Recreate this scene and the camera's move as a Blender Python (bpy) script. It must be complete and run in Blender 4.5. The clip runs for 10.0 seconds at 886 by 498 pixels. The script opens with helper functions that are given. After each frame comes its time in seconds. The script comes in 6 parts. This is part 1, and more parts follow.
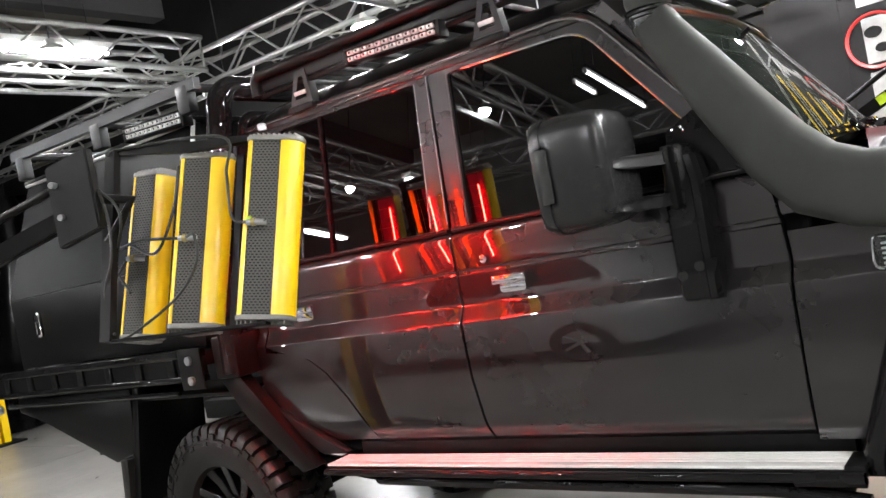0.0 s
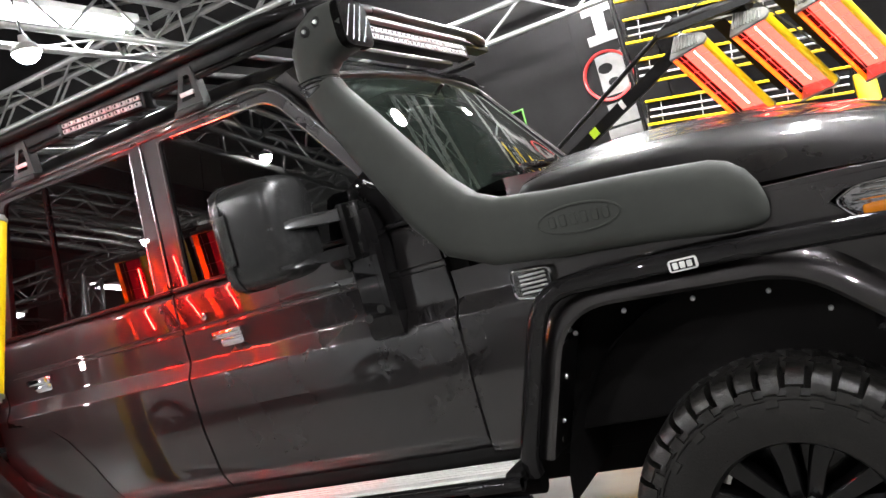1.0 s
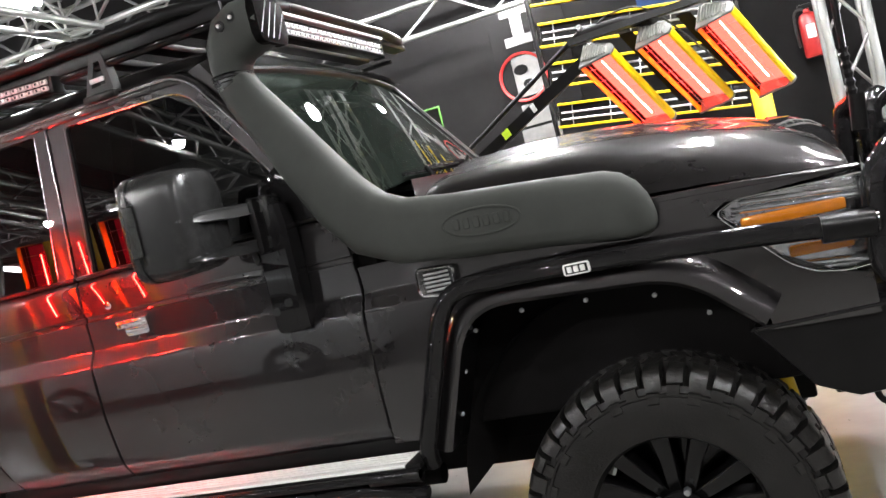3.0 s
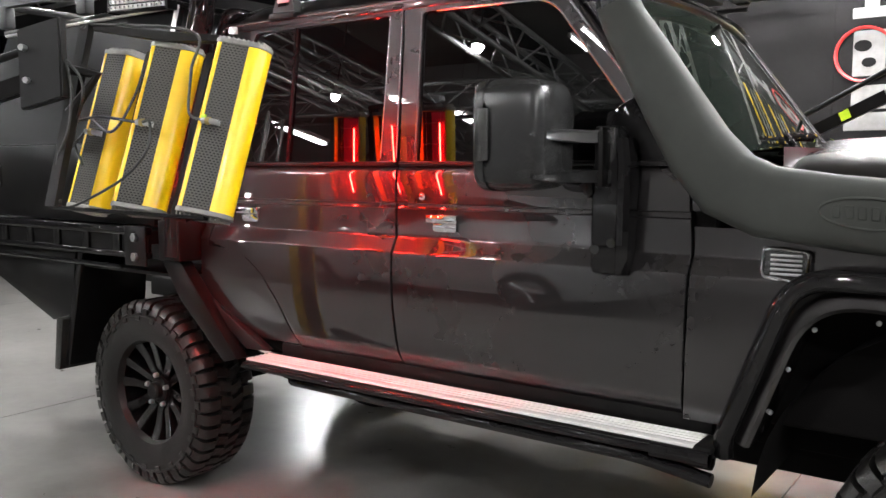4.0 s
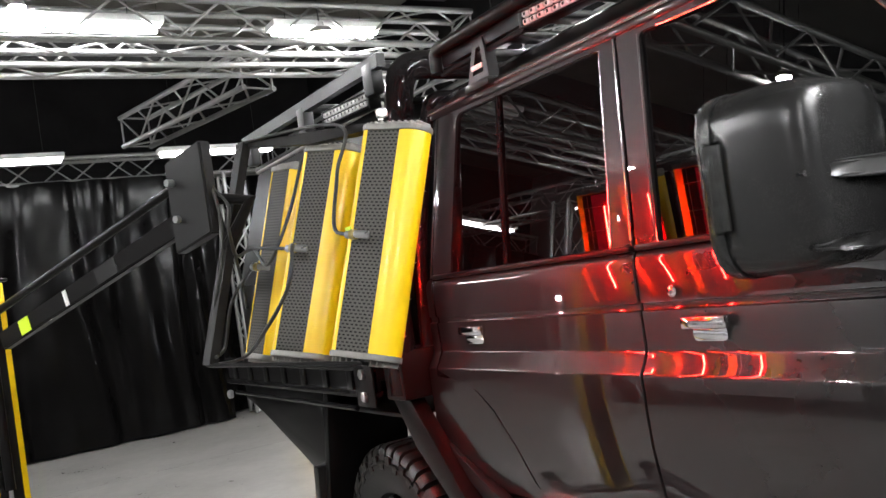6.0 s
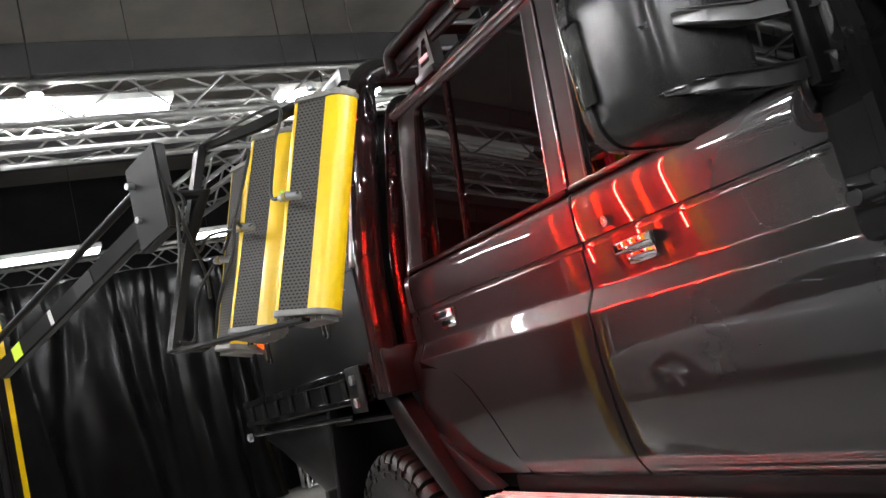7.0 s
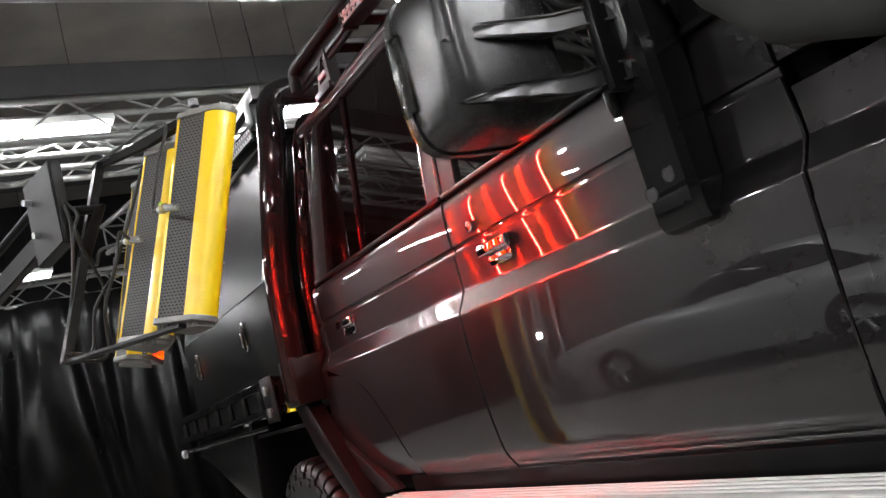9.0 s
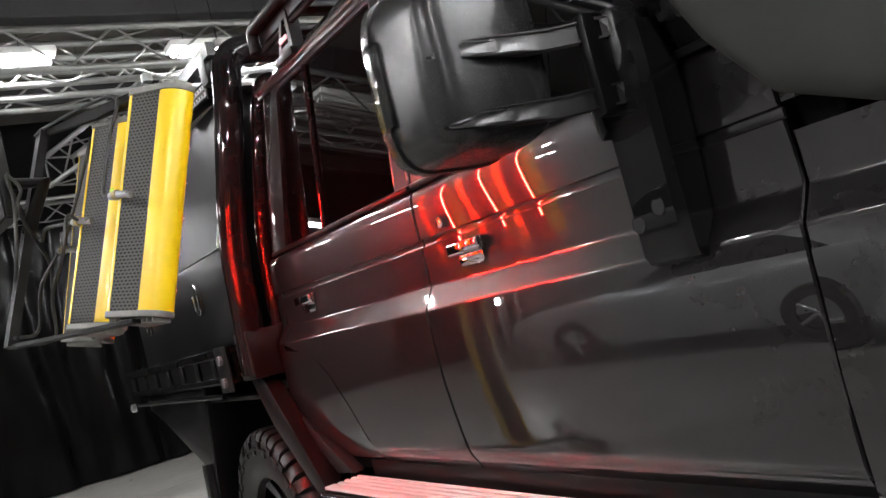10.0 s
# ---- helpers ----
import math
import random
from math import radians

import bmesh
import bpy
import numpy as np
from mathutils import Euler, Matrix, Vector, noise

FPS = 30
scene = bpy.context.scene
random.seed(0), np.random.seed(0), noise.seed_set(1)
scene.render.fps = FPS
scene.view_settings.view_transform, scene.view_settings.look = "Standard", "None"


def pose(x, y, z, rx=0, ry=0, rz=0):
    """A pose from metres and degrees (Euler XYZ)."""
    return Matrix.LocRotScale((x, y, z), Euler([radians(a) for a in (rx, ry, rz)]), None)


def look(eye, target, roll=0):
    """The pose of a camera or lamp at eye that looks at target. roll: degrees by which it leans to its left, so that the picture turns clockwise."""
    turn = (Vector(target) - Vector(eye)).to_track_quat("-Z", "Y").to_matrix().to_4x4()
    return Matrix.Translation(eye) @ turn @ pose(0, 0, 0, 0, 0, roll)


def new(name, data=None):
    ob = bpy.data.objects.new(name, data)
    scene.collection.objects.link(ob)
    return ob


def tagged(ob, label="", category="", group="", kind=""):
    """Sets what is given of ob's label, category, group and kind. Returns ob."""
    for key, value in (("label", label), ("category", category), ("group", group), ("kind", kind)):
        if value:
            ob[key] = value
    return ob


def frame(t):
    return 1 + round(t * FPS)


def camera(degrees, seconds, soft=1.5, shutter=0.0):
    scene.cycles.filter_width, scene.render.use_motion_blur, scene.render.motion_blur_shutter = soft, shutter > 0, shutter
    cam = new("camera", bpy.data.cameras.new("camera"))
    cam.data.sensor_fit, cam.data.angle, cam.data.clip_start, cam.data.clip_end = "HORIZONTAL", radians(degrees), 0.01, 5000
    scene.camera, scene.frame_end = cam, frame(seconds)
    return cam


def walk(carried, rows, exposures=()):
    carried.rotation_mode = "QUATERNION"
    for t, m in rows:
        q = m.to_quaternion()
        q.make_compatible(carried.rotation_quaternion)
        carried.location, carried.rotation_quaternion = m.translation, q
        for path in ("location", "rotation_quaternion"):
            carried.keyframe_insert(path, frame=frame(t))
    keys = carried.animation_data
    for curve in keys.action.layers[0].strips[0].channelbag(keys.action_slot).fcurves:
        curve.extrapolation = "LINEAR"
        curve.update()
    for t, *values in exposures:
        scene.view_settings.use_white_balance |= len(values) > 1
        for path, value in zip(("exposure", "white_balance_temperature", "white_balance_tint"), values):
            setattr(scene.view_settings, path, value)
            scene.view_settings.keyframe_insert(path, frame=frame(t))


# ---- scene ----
cam = camera(55.4, 10.0)
PATH = [
    (0, (-0.175, -2.211, 1.389), (-1.374, -0.61, 1.379), -11.0),
    (0.5, (0.054, -2.213, 1.381), (-0.981, -0.502, 1.367), -14.2),
    (1, (0.3, -2.16, 1.356), (-0.578, -0.363, 1.33), -15.8),
    (1.5, (0.427, -2.134, 1.343), (-0.321, -0.279, 1.3), -17.5),
    (2, (0.466, -2.135, 1.341), (-0.205, -0.252, 1.285), -17.4),
    (2.2, (0.472, -2.135, 1.34), (-0.184, -0.247, 1.281), -17.3),
    (3.3, (0.287, -2.234, 1.38), (-0.544, -0.419, 1.261), -9.9),
    (3.5, (0.232, -2.209, 1.367), (-0.725, -0.457, 1.245), -6.2),
    (4, (0.024, -2.242, 1.421), (-1.142, -0.628, 1.226), 0.0),
    (4.4, (-0.137, -2.23, 1.48), (-1.434, -0.718, 1.3), -0.1),
    (4.5, (-0.149, -2.218, 1.489), (-1.476, -0.732, 1.318), -0.5),
    (5, (-0.192, -2.033, 1.571), (-1.75, -0.783, 1.473), -2.0),
    (5.5, (-0.187, -1.735, 1.553), (-1.875, -0.663, 1.54), -4.2),
    (6, (-0.306, -1.419, 1.436), (-2.012, -0.377, 1.496), -8.6),
    (6.2, (-0.334, -1.312, 1.382), (-2.041, -0.275, 1.492), -10.4),
    (7.3, (-0.144, -1.181, 0.998), (-1.888, -0.257, 1.325), -14.1),
    (7.5, (-0.138, -1.125, 0.973), (-1.894, -0.232, 1.316), -13.2),
    (8, (-0.088, -1.116, 0.964), (-1.842, -0.214, 1.29), -14.0),
    (8.5, (-0.032, -1.091, 0.969), (-1.762, -0.137, 1.282), -14.9),
    (9, (-0.008, -1.072, 0.974), (-1.706, -0.06, 1.277), -15.5),
    (9.5, (0.008, -1.074, 0.977), (-1.677, -0.024, 1.218), -15.6),
    (10, (-0.055, -1.045, 1.151), (-1.733, 0.037, 1.259), -14.2),
]
walk(cam, [(t, look(eye, target, roll)) for t, eye, target, roll in PATH], exposures=[(0.0, 0.34), (1.0, 0.32), (2.0, 0.32), (3.5, 0.32), (4.5, 0.36), (6.0, 0.24), (8.0, 0.10), (9.0, 0.0), (10.0, 0.02)])

# ---- world, room lights and exposure ----
world = bpy.data.worlds.new("world")
scene.world = world
world.use_nodes = True
world.node_tree.nodes["Background"].inputs[0].default_value = (0.012, 0.013, 0.015, 1)
world.node_tree.nodes["Background"].inputs[1].default_value = 0.3

W = 1.69            # cab width over the door skins
TUBE_LIGHT = 78.0   # emission of the fluorescent tubes
BAY_LIGHT = 480.0   # emission of the round high-bay lamps
DIM_BAY_LIGHT = 2100.0   # weaker high-bay lamps over the open side, some added unseen
FLOOD_LIGHT = 70.0  # unseen flood lamps added to light the floor
RUBY_GLOW = 0.8    # glow added to the red panes, standing in for the element's light
WIRE_LIGHT = 660.0   # heated element of the curing lamps


# ---- materials ----
def mat(name, colour, rough=0.5, metal=0.0, coat=0.0, coat_rough=0.03, vary=0.15, scale=6.0, bump=0.0, bump_scale=60.0,
        rough_vary=0.1, colour2=None, spec=0.5):
    m = bpy.data.materials.new(name)
    m.use_nodes = True
    nt = m.node_tree
    b = nt.nodes["Principled BSDF"]
    b.inputs["Roughness"].default_value = rough
    b.inputs["Metallic"].default_value = metal
    b.inputs["Coat Weight"].default_value = coat
    b.inputs["Coat Roughness"].default_value = coat_rough
    b.inputs["Specular IOR Level"].default_value = spec
    tc = nt.nodes.new("ShaderNodeTexCoord")
    n1 = nt.nodes.new("ShaderNodeTexNoise")
    n1.inputs["Scale"].default_value = scale
    n1.inputs["Detail"].default_value = 6
    n1.inputs["Roughness"].default_value = 0.62
    nt.links.new(tc.outputs["Object"], n1.inputs["Vector"])
    ramp = nt.nodes.new("ShaderNodeValToRGB")
    c2 = colour2 or tuple(max(0.0, c * (1 - vary)) for c in colour)
    c1 = colour if colour2 else tuple(min(1.0, c * (1 + vary)) for c in colour)
    ramp.color_ramp.elements[0].position, ramp.color_ramp.elements[1].position = 0.33, 0.68
    ramp.color_ramp.elements[0].color = (*c2, 1)
    ramp.color_ramp.elements[1].color = (*c1, 1)
    nt.links.new(n1.outputs["Fac"], ramp.inputs["Fac"])
    nt.links.new(ramp.outputs["Color"], b.inputs["Base Color"])
    n2 = nt.nodes.new("ShaderNodeTexNoise")
    n2.inputs["Scale"].default_value = bump_scale
    n2.inputs["Detail"].default_value = 5
    nt.links.new(tc.outputs["Object"], n2.inputs["Vector"])
    if rough_vary:
        mr = nt.nodes.new("ShaderNodeMapRange")
        mr.inputs["To Min"].default_value = max(0.02, rough - rough_vary)
        mr.inputs["To Max"].default_value = min(1.0, rough + rough_vary)
        mix = nt.nodes.new("ShaderNodeMath")
        mix.operation = "MULTIPLY_ADD"
        mix.inputs[1].default_value = 0.5
        half = nt.nodes.new("ShaderNodeMath")
        half.operation = "MULTIPLY"
        half.inputs[1].default_value = 0.5
        nt.links.new(n2.outputs["Fac"], half.inputs[0])
        nt.links.new(n1.outputs["Fac"], mix.inputs[0])
        nt.links.new(half.outputs[0], mix.inputs[2])
        nt.links.new(mix.outputs[0], mr.inputs["Value"])
        nt.links.new(mr.outputs[0], b.inputs["Roughness"])
    if bump:
        bp = nt.nodes.new("ShaderNodeBump")
        bp.inputs["Strength"].default_value = bump
        bp.inputs["Distance"].default_value = 0.004
        nt.links.new(n2.outputs["Fac"], bp.inputs["Height"])
        nt.links.new(bp.outputs["Normal"], b.inputs["Normal"])
    return m


def glow(name, colour, strength, base=0.8):
    m = bpy.data.materials.new(name)
    m.use_nodes = True
    b = m.node_tree.nodes["Principled BSDF"]
    b.inputs["Base Color"].default_value = (*[min(1, c * base) for c in colour], 1)
    b.inputs["Emission Color"].default_value = (*colour, 1)
    b.inputs["Emission Strength"].default_value = strength
    b.inputs["Specular IOR Level"].default_value = 0.0
    return m


def glass(name, colour, haze=0.0, rough=0.0, veil_colour=(0.34, 0.46, 0.38), ior=1.58):
    """Thin tinted pane: a clear tint plus a mirror gloss by Fresnel; haze paints a faint veil over it."""
    m = bpy.data.materials.new(name)
    m.use_nodes = True
    nt = m.node_tree
    nt.nodes.remove(nt.nodes["Principled BSDF"])
    out = nt.nodes["Material Output"]
    tr = nt.nodes.new("ShaderNodeBsdfTransparent")
    tr.inputs[0].default_value = (*colour, 1)
    gl = nt.nodes.new("ShaderNodeBsdfGlossy")
    gl.inputs["Roughness"].default_value = rough
    fr = nt.nodes.new("ShaderNodeFresnel")
    fr.inputs["IOR"].default_value = ior
    mix = nt.nodes.new("ShaderNodeMixShader")
    nt.links.new(fr.outputs[0], mix.inputs[0])
    # painted diffuse veil that lifts the blacks of the pane
    veil = nt.nodes.new("ShaderNodeBsdfDiffuse")
    veil.inputs[0].default_value = (*veil_colour, 1)
    veil_mix = nt.nodes.new("ShaderNodeMixShader")
    veil_mix.inputs[0].default_value = haze
    nt.links.new(tr.outputs[0], veil_mix.inputs[1])
    nt.links.new(veil.outputs[0], veil_mix.inputs[2])
    nt.links.new(veil_mix.outputs[0], mix.inputs[1])
    nt.links.new(gl.outputs[0], mix.inputs[2])
    nt.links.new(mix.outputs[0], out.inputs["Surface"])
    return m


PAINT = mat("graphite_paint", (0.026, 0.0240, 0.0248), 0.38, 0.85, 1.0, 0.004, 0.04, 3.0, 0.0, 900.0, 0.02, spec=0.1)
PAINT.node_tree.nodes["Principled BSDF"].inputs["Coat IOR"].default_value = 1.72
GLOSS_BLACK = mat("gloss_black", (0.009, 0.0086, 0.009), 0.4, 0.0, 0.62, 0.015, 0.2, 5.0, 0.0, 60, 0.04, spec=0.0)
SATIN_BLACK = mat("satin_black", (0.0065, 0.0062, 0.0063), 0.30, 0.0, 0.0, 0.2, 0.25, 7.0, 0.05, 400, 0.06, spec=0.15)
PLASTIC = mat("grained_plastic", (0.0165, 0.0165, 0.0167), 0.27, 0.0, 0.0, 0.2, 0.06, 5.0, 0.06, 700, 0.02, spec=0.42)
SNORK = mat("moulded_plastic", (0.042, 0.0445, 0.041), 0.66, 0.0, 0.0, 0.2, 0.14, 4.0, 0.10, 500, 0.07, spec=0.10)
RUBBER = mat("tyre_rubber", (0.012, 0.0113, 0.0105), 0.34, 0.0, 0.0, 0.2, 0.5, 14.0, 0.6, 70, 0.12)
SIDEWALL = mat("tyre_sidewall", (0.009, 0.0085, 0.0080), 0.42, 0.0, 0.0, 0.2, 0.4, 9.0, 0.3, 160, 0.1, spec=0.35)
RIMBLACK = mat("rim_black", (0.0045, 0.0043, 0.0045), 0.24, 0.0, 0.45, 0.04, 0.2, 9.0, 0.0, 160, 0.04, spec=0.15)
SEAL = mat("rubber_seal", (0.008, 0.008, 0.008), 0.5, 0.0)
CHROME = mat("chrome", (0.82, 0.82, 0.84), 0.08, 1.0, 0.0, 0.03, 0.04, 8.0, 0.0, 60, 0.03)
ALU = mat("brushed_aluminium", (0.66, 0.65, 0.63), 0.34, 0.75, 0.0, 0.1, 0.08, 14.0, 0.06, 300, 0.08)
STEPALU = mat("ribbed_step_aluminium", (0.92, 0.91, 0.89), 0.34, 0.2, 0.0, 0.1, 0.03, 20.0, 0.0, 300, 0.08)
TRUSS = mat("truss_aluminium", (0.27, 0.272, 0.265), 0.38, 0.7, 0.0, 0.1, 0.12, 6.0, 0.05, 120, 0.1)
STEEL = mat("zinc_steel", (0.55, 0.56, 0.57), 0.3, 0.9, 0.0, 0.1, 0.1, 20.0)
YELLOW = mat("yellow_enamel", (0.92, 0.60, 0.004), 0.36, 0.0, 0.2, 0.12, 0.06, 5.0, 0.04, 200, 0.08)
CASTGREY = mat("cast_end_cap", (0.22, 0.215, 0.20), 0.5, 0.3, 0.0, 0.1, 0.15, 30.0, 0.15, 200, 0.1)
FRAMEBLACK = mat("black_powder_coat", (0.011, 0.0105, 0.0105), 0.40, 0.0, 0.0, 0.2, 0.2, 9.0, 0.12, 350, 0.08, spec=0.05)
# Near-black for the lamp troughs and for the shade painted in the intake mouth.
NEAR_BLACK = mat("near_black_fill", (0.0035, 0.0032, 0.0032), 0.7, 0.0, spec=0.02)
# Bright metal for strips that paint in highlights on gutter and window edges.
HIGHLIGHT_STRIP = mat("bright_highlight_strip", (0.62, 0.62, 0.64), 0.16, 0.9, 0.0, 0.03, 0.08, 30.0, 0.0, 60, 0.05)
INDICATOR = mat("clear_indicator_lens", (0.075, 0.074, 0.072), 0.18, 0.1, 0.5, 0.03, 0.3, 60.0)
PLATEGREY = mat("dark_grey_plate", (0.016, 0.016, 0.0165), 0.42, 0.1, 0.0, 0.2, 0.12, 6.0, 0.06, 250, 0.08, spec=0.25)
CABLE = mat("black_cable", (0.016, 0.017, 0.016), 0.5)
BRASS = mat("brass_fitting", (0.45, 0.36, 0.16), 0.35, 0.8)
CANOPYGREY = mat("canopy_grey_panel", (0.008, 0.008, 0.0083), 0.36, 0.0, 0.0, 0.10, 0.10, 2.0, 0.0, 180, 0.0, spec=0.03)
TINT = glass("dark_privacy_glass", (0.035, 0.037, 0.036), 0.008, 0.0, (0.15, 0.155, 0.165), 1.82)
SCREEN = glass("windscreen_glass", (0.56, 0.67, 0.60), 0.022)
LENS = glass("clear_lamp_lens", (0.86, 0.87, 0.87))
AMBER = mat("amber_lens", (0.62, 0.19, 0.008), 0.15, 0.0, 0.6, 0.03, 0.1, 30.0)
LEDCELL = mat("led_reflector", (0.62, 0.61, 0.61), 0.25, 0.0, 0.0, 0.03, 0.1, 80.0)
LAMPCHROME = mat("lamp_reflector_chrome", (0.74, 0.74, 0.76), 0.14, 1.0, 0.0, 0.03, 0.1, 40.0, 0.9, 28, 0.04)
BLACKSTEEL = mat("black_shackle", (0.010, 0.010, 0.010), 0.35, 0.4)
# Paler plastic for the mirror's upper arm, painting in the light it catches.
MIRRORARM = mat("paler_lit_plastic", (0.06, 0.06, 0.0605), 0.30, 0.1, 0.0, 0.2, 0.1, 9.0, 0.05, 300, 0.06)
HEATREFL = mat("brownish_heater_reflector", (0.34, 0.32, 0.29), 0.24, 1.0, 0.0, 0.2, 0.25, 12.0, 0.2, 40, 0.08)
WHITEPL = mat("white_paint", (0.72, 0.72, 0.70), 0.5, 0.0, 0.0, 0.1, 0.08, 10.0)
REDPL = mat("red_paint", (0.42, 0.025, 0.025), 0.35, 0.0, 0.3, 0.1, 0.1, 8.0)
INTERIOR = mat("dark_interior_trim", (0.022, 0.022, 0.023), 0.7)
CONCRETE = mat("polished_concrete", (0.275, 0.268, 0.255), 0.30, 0.0, 0.0, 0.2, 0.2, 1.6, 0.008, 14, 0.09, (0.165, 0.158, 0.148))
JOINT = mat("joint_filler", (0.05, 0.05, 0.048), 0.8)
WALLDARK = mat("charcoal_wall_paint", (0.0105, 0.0101, 0.0103), 0.85, 0.0, 0.0, 0.2, 0.25, 1.5, 0.08, 90, 0.08, spec=0.05)
# Unseen south wall, kept paler than the others to brighten the door reflections.
WALLGREY = mat("grey_bounce_wall", (0.27, 0.266, 0.26), 0.8, 0.0, 0.0, 0.2, 0.15, 1.5, 0.08, 90, 0.08, spec=0.2)
CEILDARK = mat("dark_ceiling_paint", (0.16, 0.150, 0.135), 0.75, 0.0, 0.0, 0.2, 0.3, 0.8, 0.1, 30, 0.1)
BEAMDARK = mat("dark_beam_paint", (0.045, 0.044, 0.046), 0.7, 0.0, 0.0, 0.2, 0.3, 0.8, 0.1, 30, 0.1)
CURTAIN = mat("black_pvc_curtain", (0.0050, 0.0047, 0.0047), 0.17, 0.0, 0.0, 0.08, 0.3, 3.0, 0.04, 5, 0.05, spec=0.12)
TUBEGLOW = glow("fluorescent_tube", (0.98, 0.99, 1.0), TUBE_LIGHT)
BAYGLOW = glow("high_bay_lamp", (0.99, 0.98, 0.98), BAY_LIGHT)
DIMBAYGLOW = glow("weaker_high_bay_lamp", (0.99, 0.98, 0.98), DIM_BAY_LIGHT)
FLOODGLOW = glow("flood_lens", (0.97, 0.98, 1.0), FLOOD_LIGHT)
# Red panes emit by themselves to paint the aperture lit by the element.
RUBY = glow("red_glow_pane", (1.0, 0.016, 0.042), RUBY_GLOW, 0.10)
WIRE = glow("heated_element", (1.0, 0.0165, 0.0110), WIRE_LIGHT)
# Brighter copy of that painted glow for the lamp faced head-on.
RUBYBRIGHT = glow("brighter_glow_pane", (1.0, 0.14, 0.10), 2.2, 0.10)
SILVER = mat("silver_car_paint", (0.40, 0.41, 0.42), 0.3, 0.3, 1.0, 0.03, 0.05, 3.0)
SIGNWHITE = mat("grey_white_banner_print", (0.15, 0.148, 0.144), 0.7, 0.0, 0.0, 0.1, 0.2, 9.0)
LIME = mat("lime_tape", (0.55, 0.75, 0.02), 0.5)
MESHBACK = mat("perforated_grille", (0.085, 0.083, 0.078), 0.55, 0.0, 0.0, 0.2, 0.1, 8.0, spec=0.15)
BLUEPL = mat("blue_panel", (0.02, 0.08, 0.30), 0.45)
GREENPL = mat("green_frame", (0.10, 0.28, 0.05), 0.45)
UNDER = mat("underbody_black", (0.0065, 0.0060, 0.0060), 0.8, spec=0.1)


def perforate(m):
    """Rows of slot-shaped dark holes along the local x and z of the grille."""
    nt = m.node_tree
    b = nt.nodes["Principled BSDF"]
    tc = nt.nodes.new("ShaderNodeTexCoord")
    br = nt.nodes.new("ShaderNodeTexBrick")
    mp = nt.nodes.new("ShaderNodeMapping")
    mp.inputs["Rotation"].default_value = (radians(90), 0, 0)
    nt.links.new(tc.outputs["Object"], mp.inputs["Vector"])
    nt.links.new(mp.outputs[0], br.inputs["Vector"])
    br.inputs["Color1"].default_value = (0.002, 0.002, 0.002, 1)
    br.inputs["Color2"].default_value = (0.012, 0.011, 0.010, 1)
    br.inputs["Mortar"].default_value = (0.085, 0.082, 0.076, 1)
    br.inputs["Scale"].default_value = 1.0
    br.inputs["Mortar Size"].default_value = 0.0026
    br.inputs["Brick Width"].default_value = 0.0110
    br.inputs["Row Height"].default_value = 0.0082
    for l in list(b.inputs["Base Color"].links):
        nt.links.remove(l)
    nt.links.new(br.outputs["Color"], b.inputs["Base Color"])


perforate(MESHBACK)


# ---- mesh helpers ----
def part(name, bm, material, parent, label="", smooth=True, world=True):
    me = bpy.data.meshes.new(name)
    bmesh.ops.recalc_face_normals(bm, faces=bm.faces)
    bm.to_mesh(me)
    bm.free()
    return part_mesh(name, me, material, parent, label, smooth, world)


def part_mesh(name, me, material, parent, label="", smooth=True, world=True):
    if material and not me.materials:
        me.materials.append(material)
    if smooth:
        me.shade_smooth()
        try:
            me.set_sharp_from_angle(angle=radians(38))
        except Exception:
            pass
    ob = new(name, me)
    if parent:
        ob.parent = parent
        if world:
            ob.matrix_parent_inverse = world_of(parent).inverted()
    if label:
        ob["label"] = label
    return ob


def world_of(ob):
    if ob.parent:
        return world_of(ob.parent) @ ob.matrix_parent_inverse @ ob.matrix_basis
    return ob.matrix_basis.copy()


def thing(name, at, label, category, group="", kind="", m=None):
    ob = new(name)
    ob.matrix_basis = m if m else Matrix.Translation(at)
    ob.empty_display_size = 0.1
    return tagged(ob, label, category, group, kind)


def box(x0, x1, y0, y1, z0, z1, bev=0.004, seg=2, bm=None):
    bm = bm or bmesh.new()
    r = bmesh.ops.create_cube(bm, size=1.0)
    for v in r["verts"]:
        v.co = Vector(((x0 + x1) / 2 + v.co.x * (x1 - x0), (y0 + y1) / 2 + v.co.y * (y1 - y0), (z0 + z1) / 2 + v.co.z * (z1 - z0)))
    if bev:
        es = list({e for v in r["verts"] for e in v.link_edges})
        bmesh.ops.bevel(bm, geom=es, offset=min(bev, 0.45 * min(abs(x1 - x0), abs(y1 - y0), abs(z1 - z0))), segments=seg, affect="EDGES", profile=0.5)
    return bm


def rings(rows, closed=True, caps=True, bm=None):
    """Skin over rows of points, all of one length."""
    bm = bm or bmesh.new()
    vs = [[bm.verts.new(p) for p in row] for row in rows]
    n = len(rows[0])
    for a, b in zip(vs, vs[1:]):
        for i in range(n if closed else n - 1):
            j = (i + 1) % n
            try:
                bm.faces.new((a[i], a[j], b[j], b[i]))
            except ValueError:
                pass
    if caps and closed:
        bm.faces.new(vs[0])
        bm.faces.new(list(reversed(vs[-1])))
    return bm


def fillet(pts, r, n=6):
    pts = [Vector(p) for p in pts]
    out = [pts[0]]
    for a, b, c in zip(pts, pts[1:], pts[2:]):
        u, v = (a - b), (c - b)
        d = min(r, 0.45 * u.length, 0.45 * v.length)
        p, q = b + u.normalized() * d, b + v.normalized() * d
        for i in range(n + 1):
            t = i / n
            out.append((1 - t) ** 2 * p + 2 * t * (1 - t) * b + t * t * q)
    out.append(pts[-1])
    return out


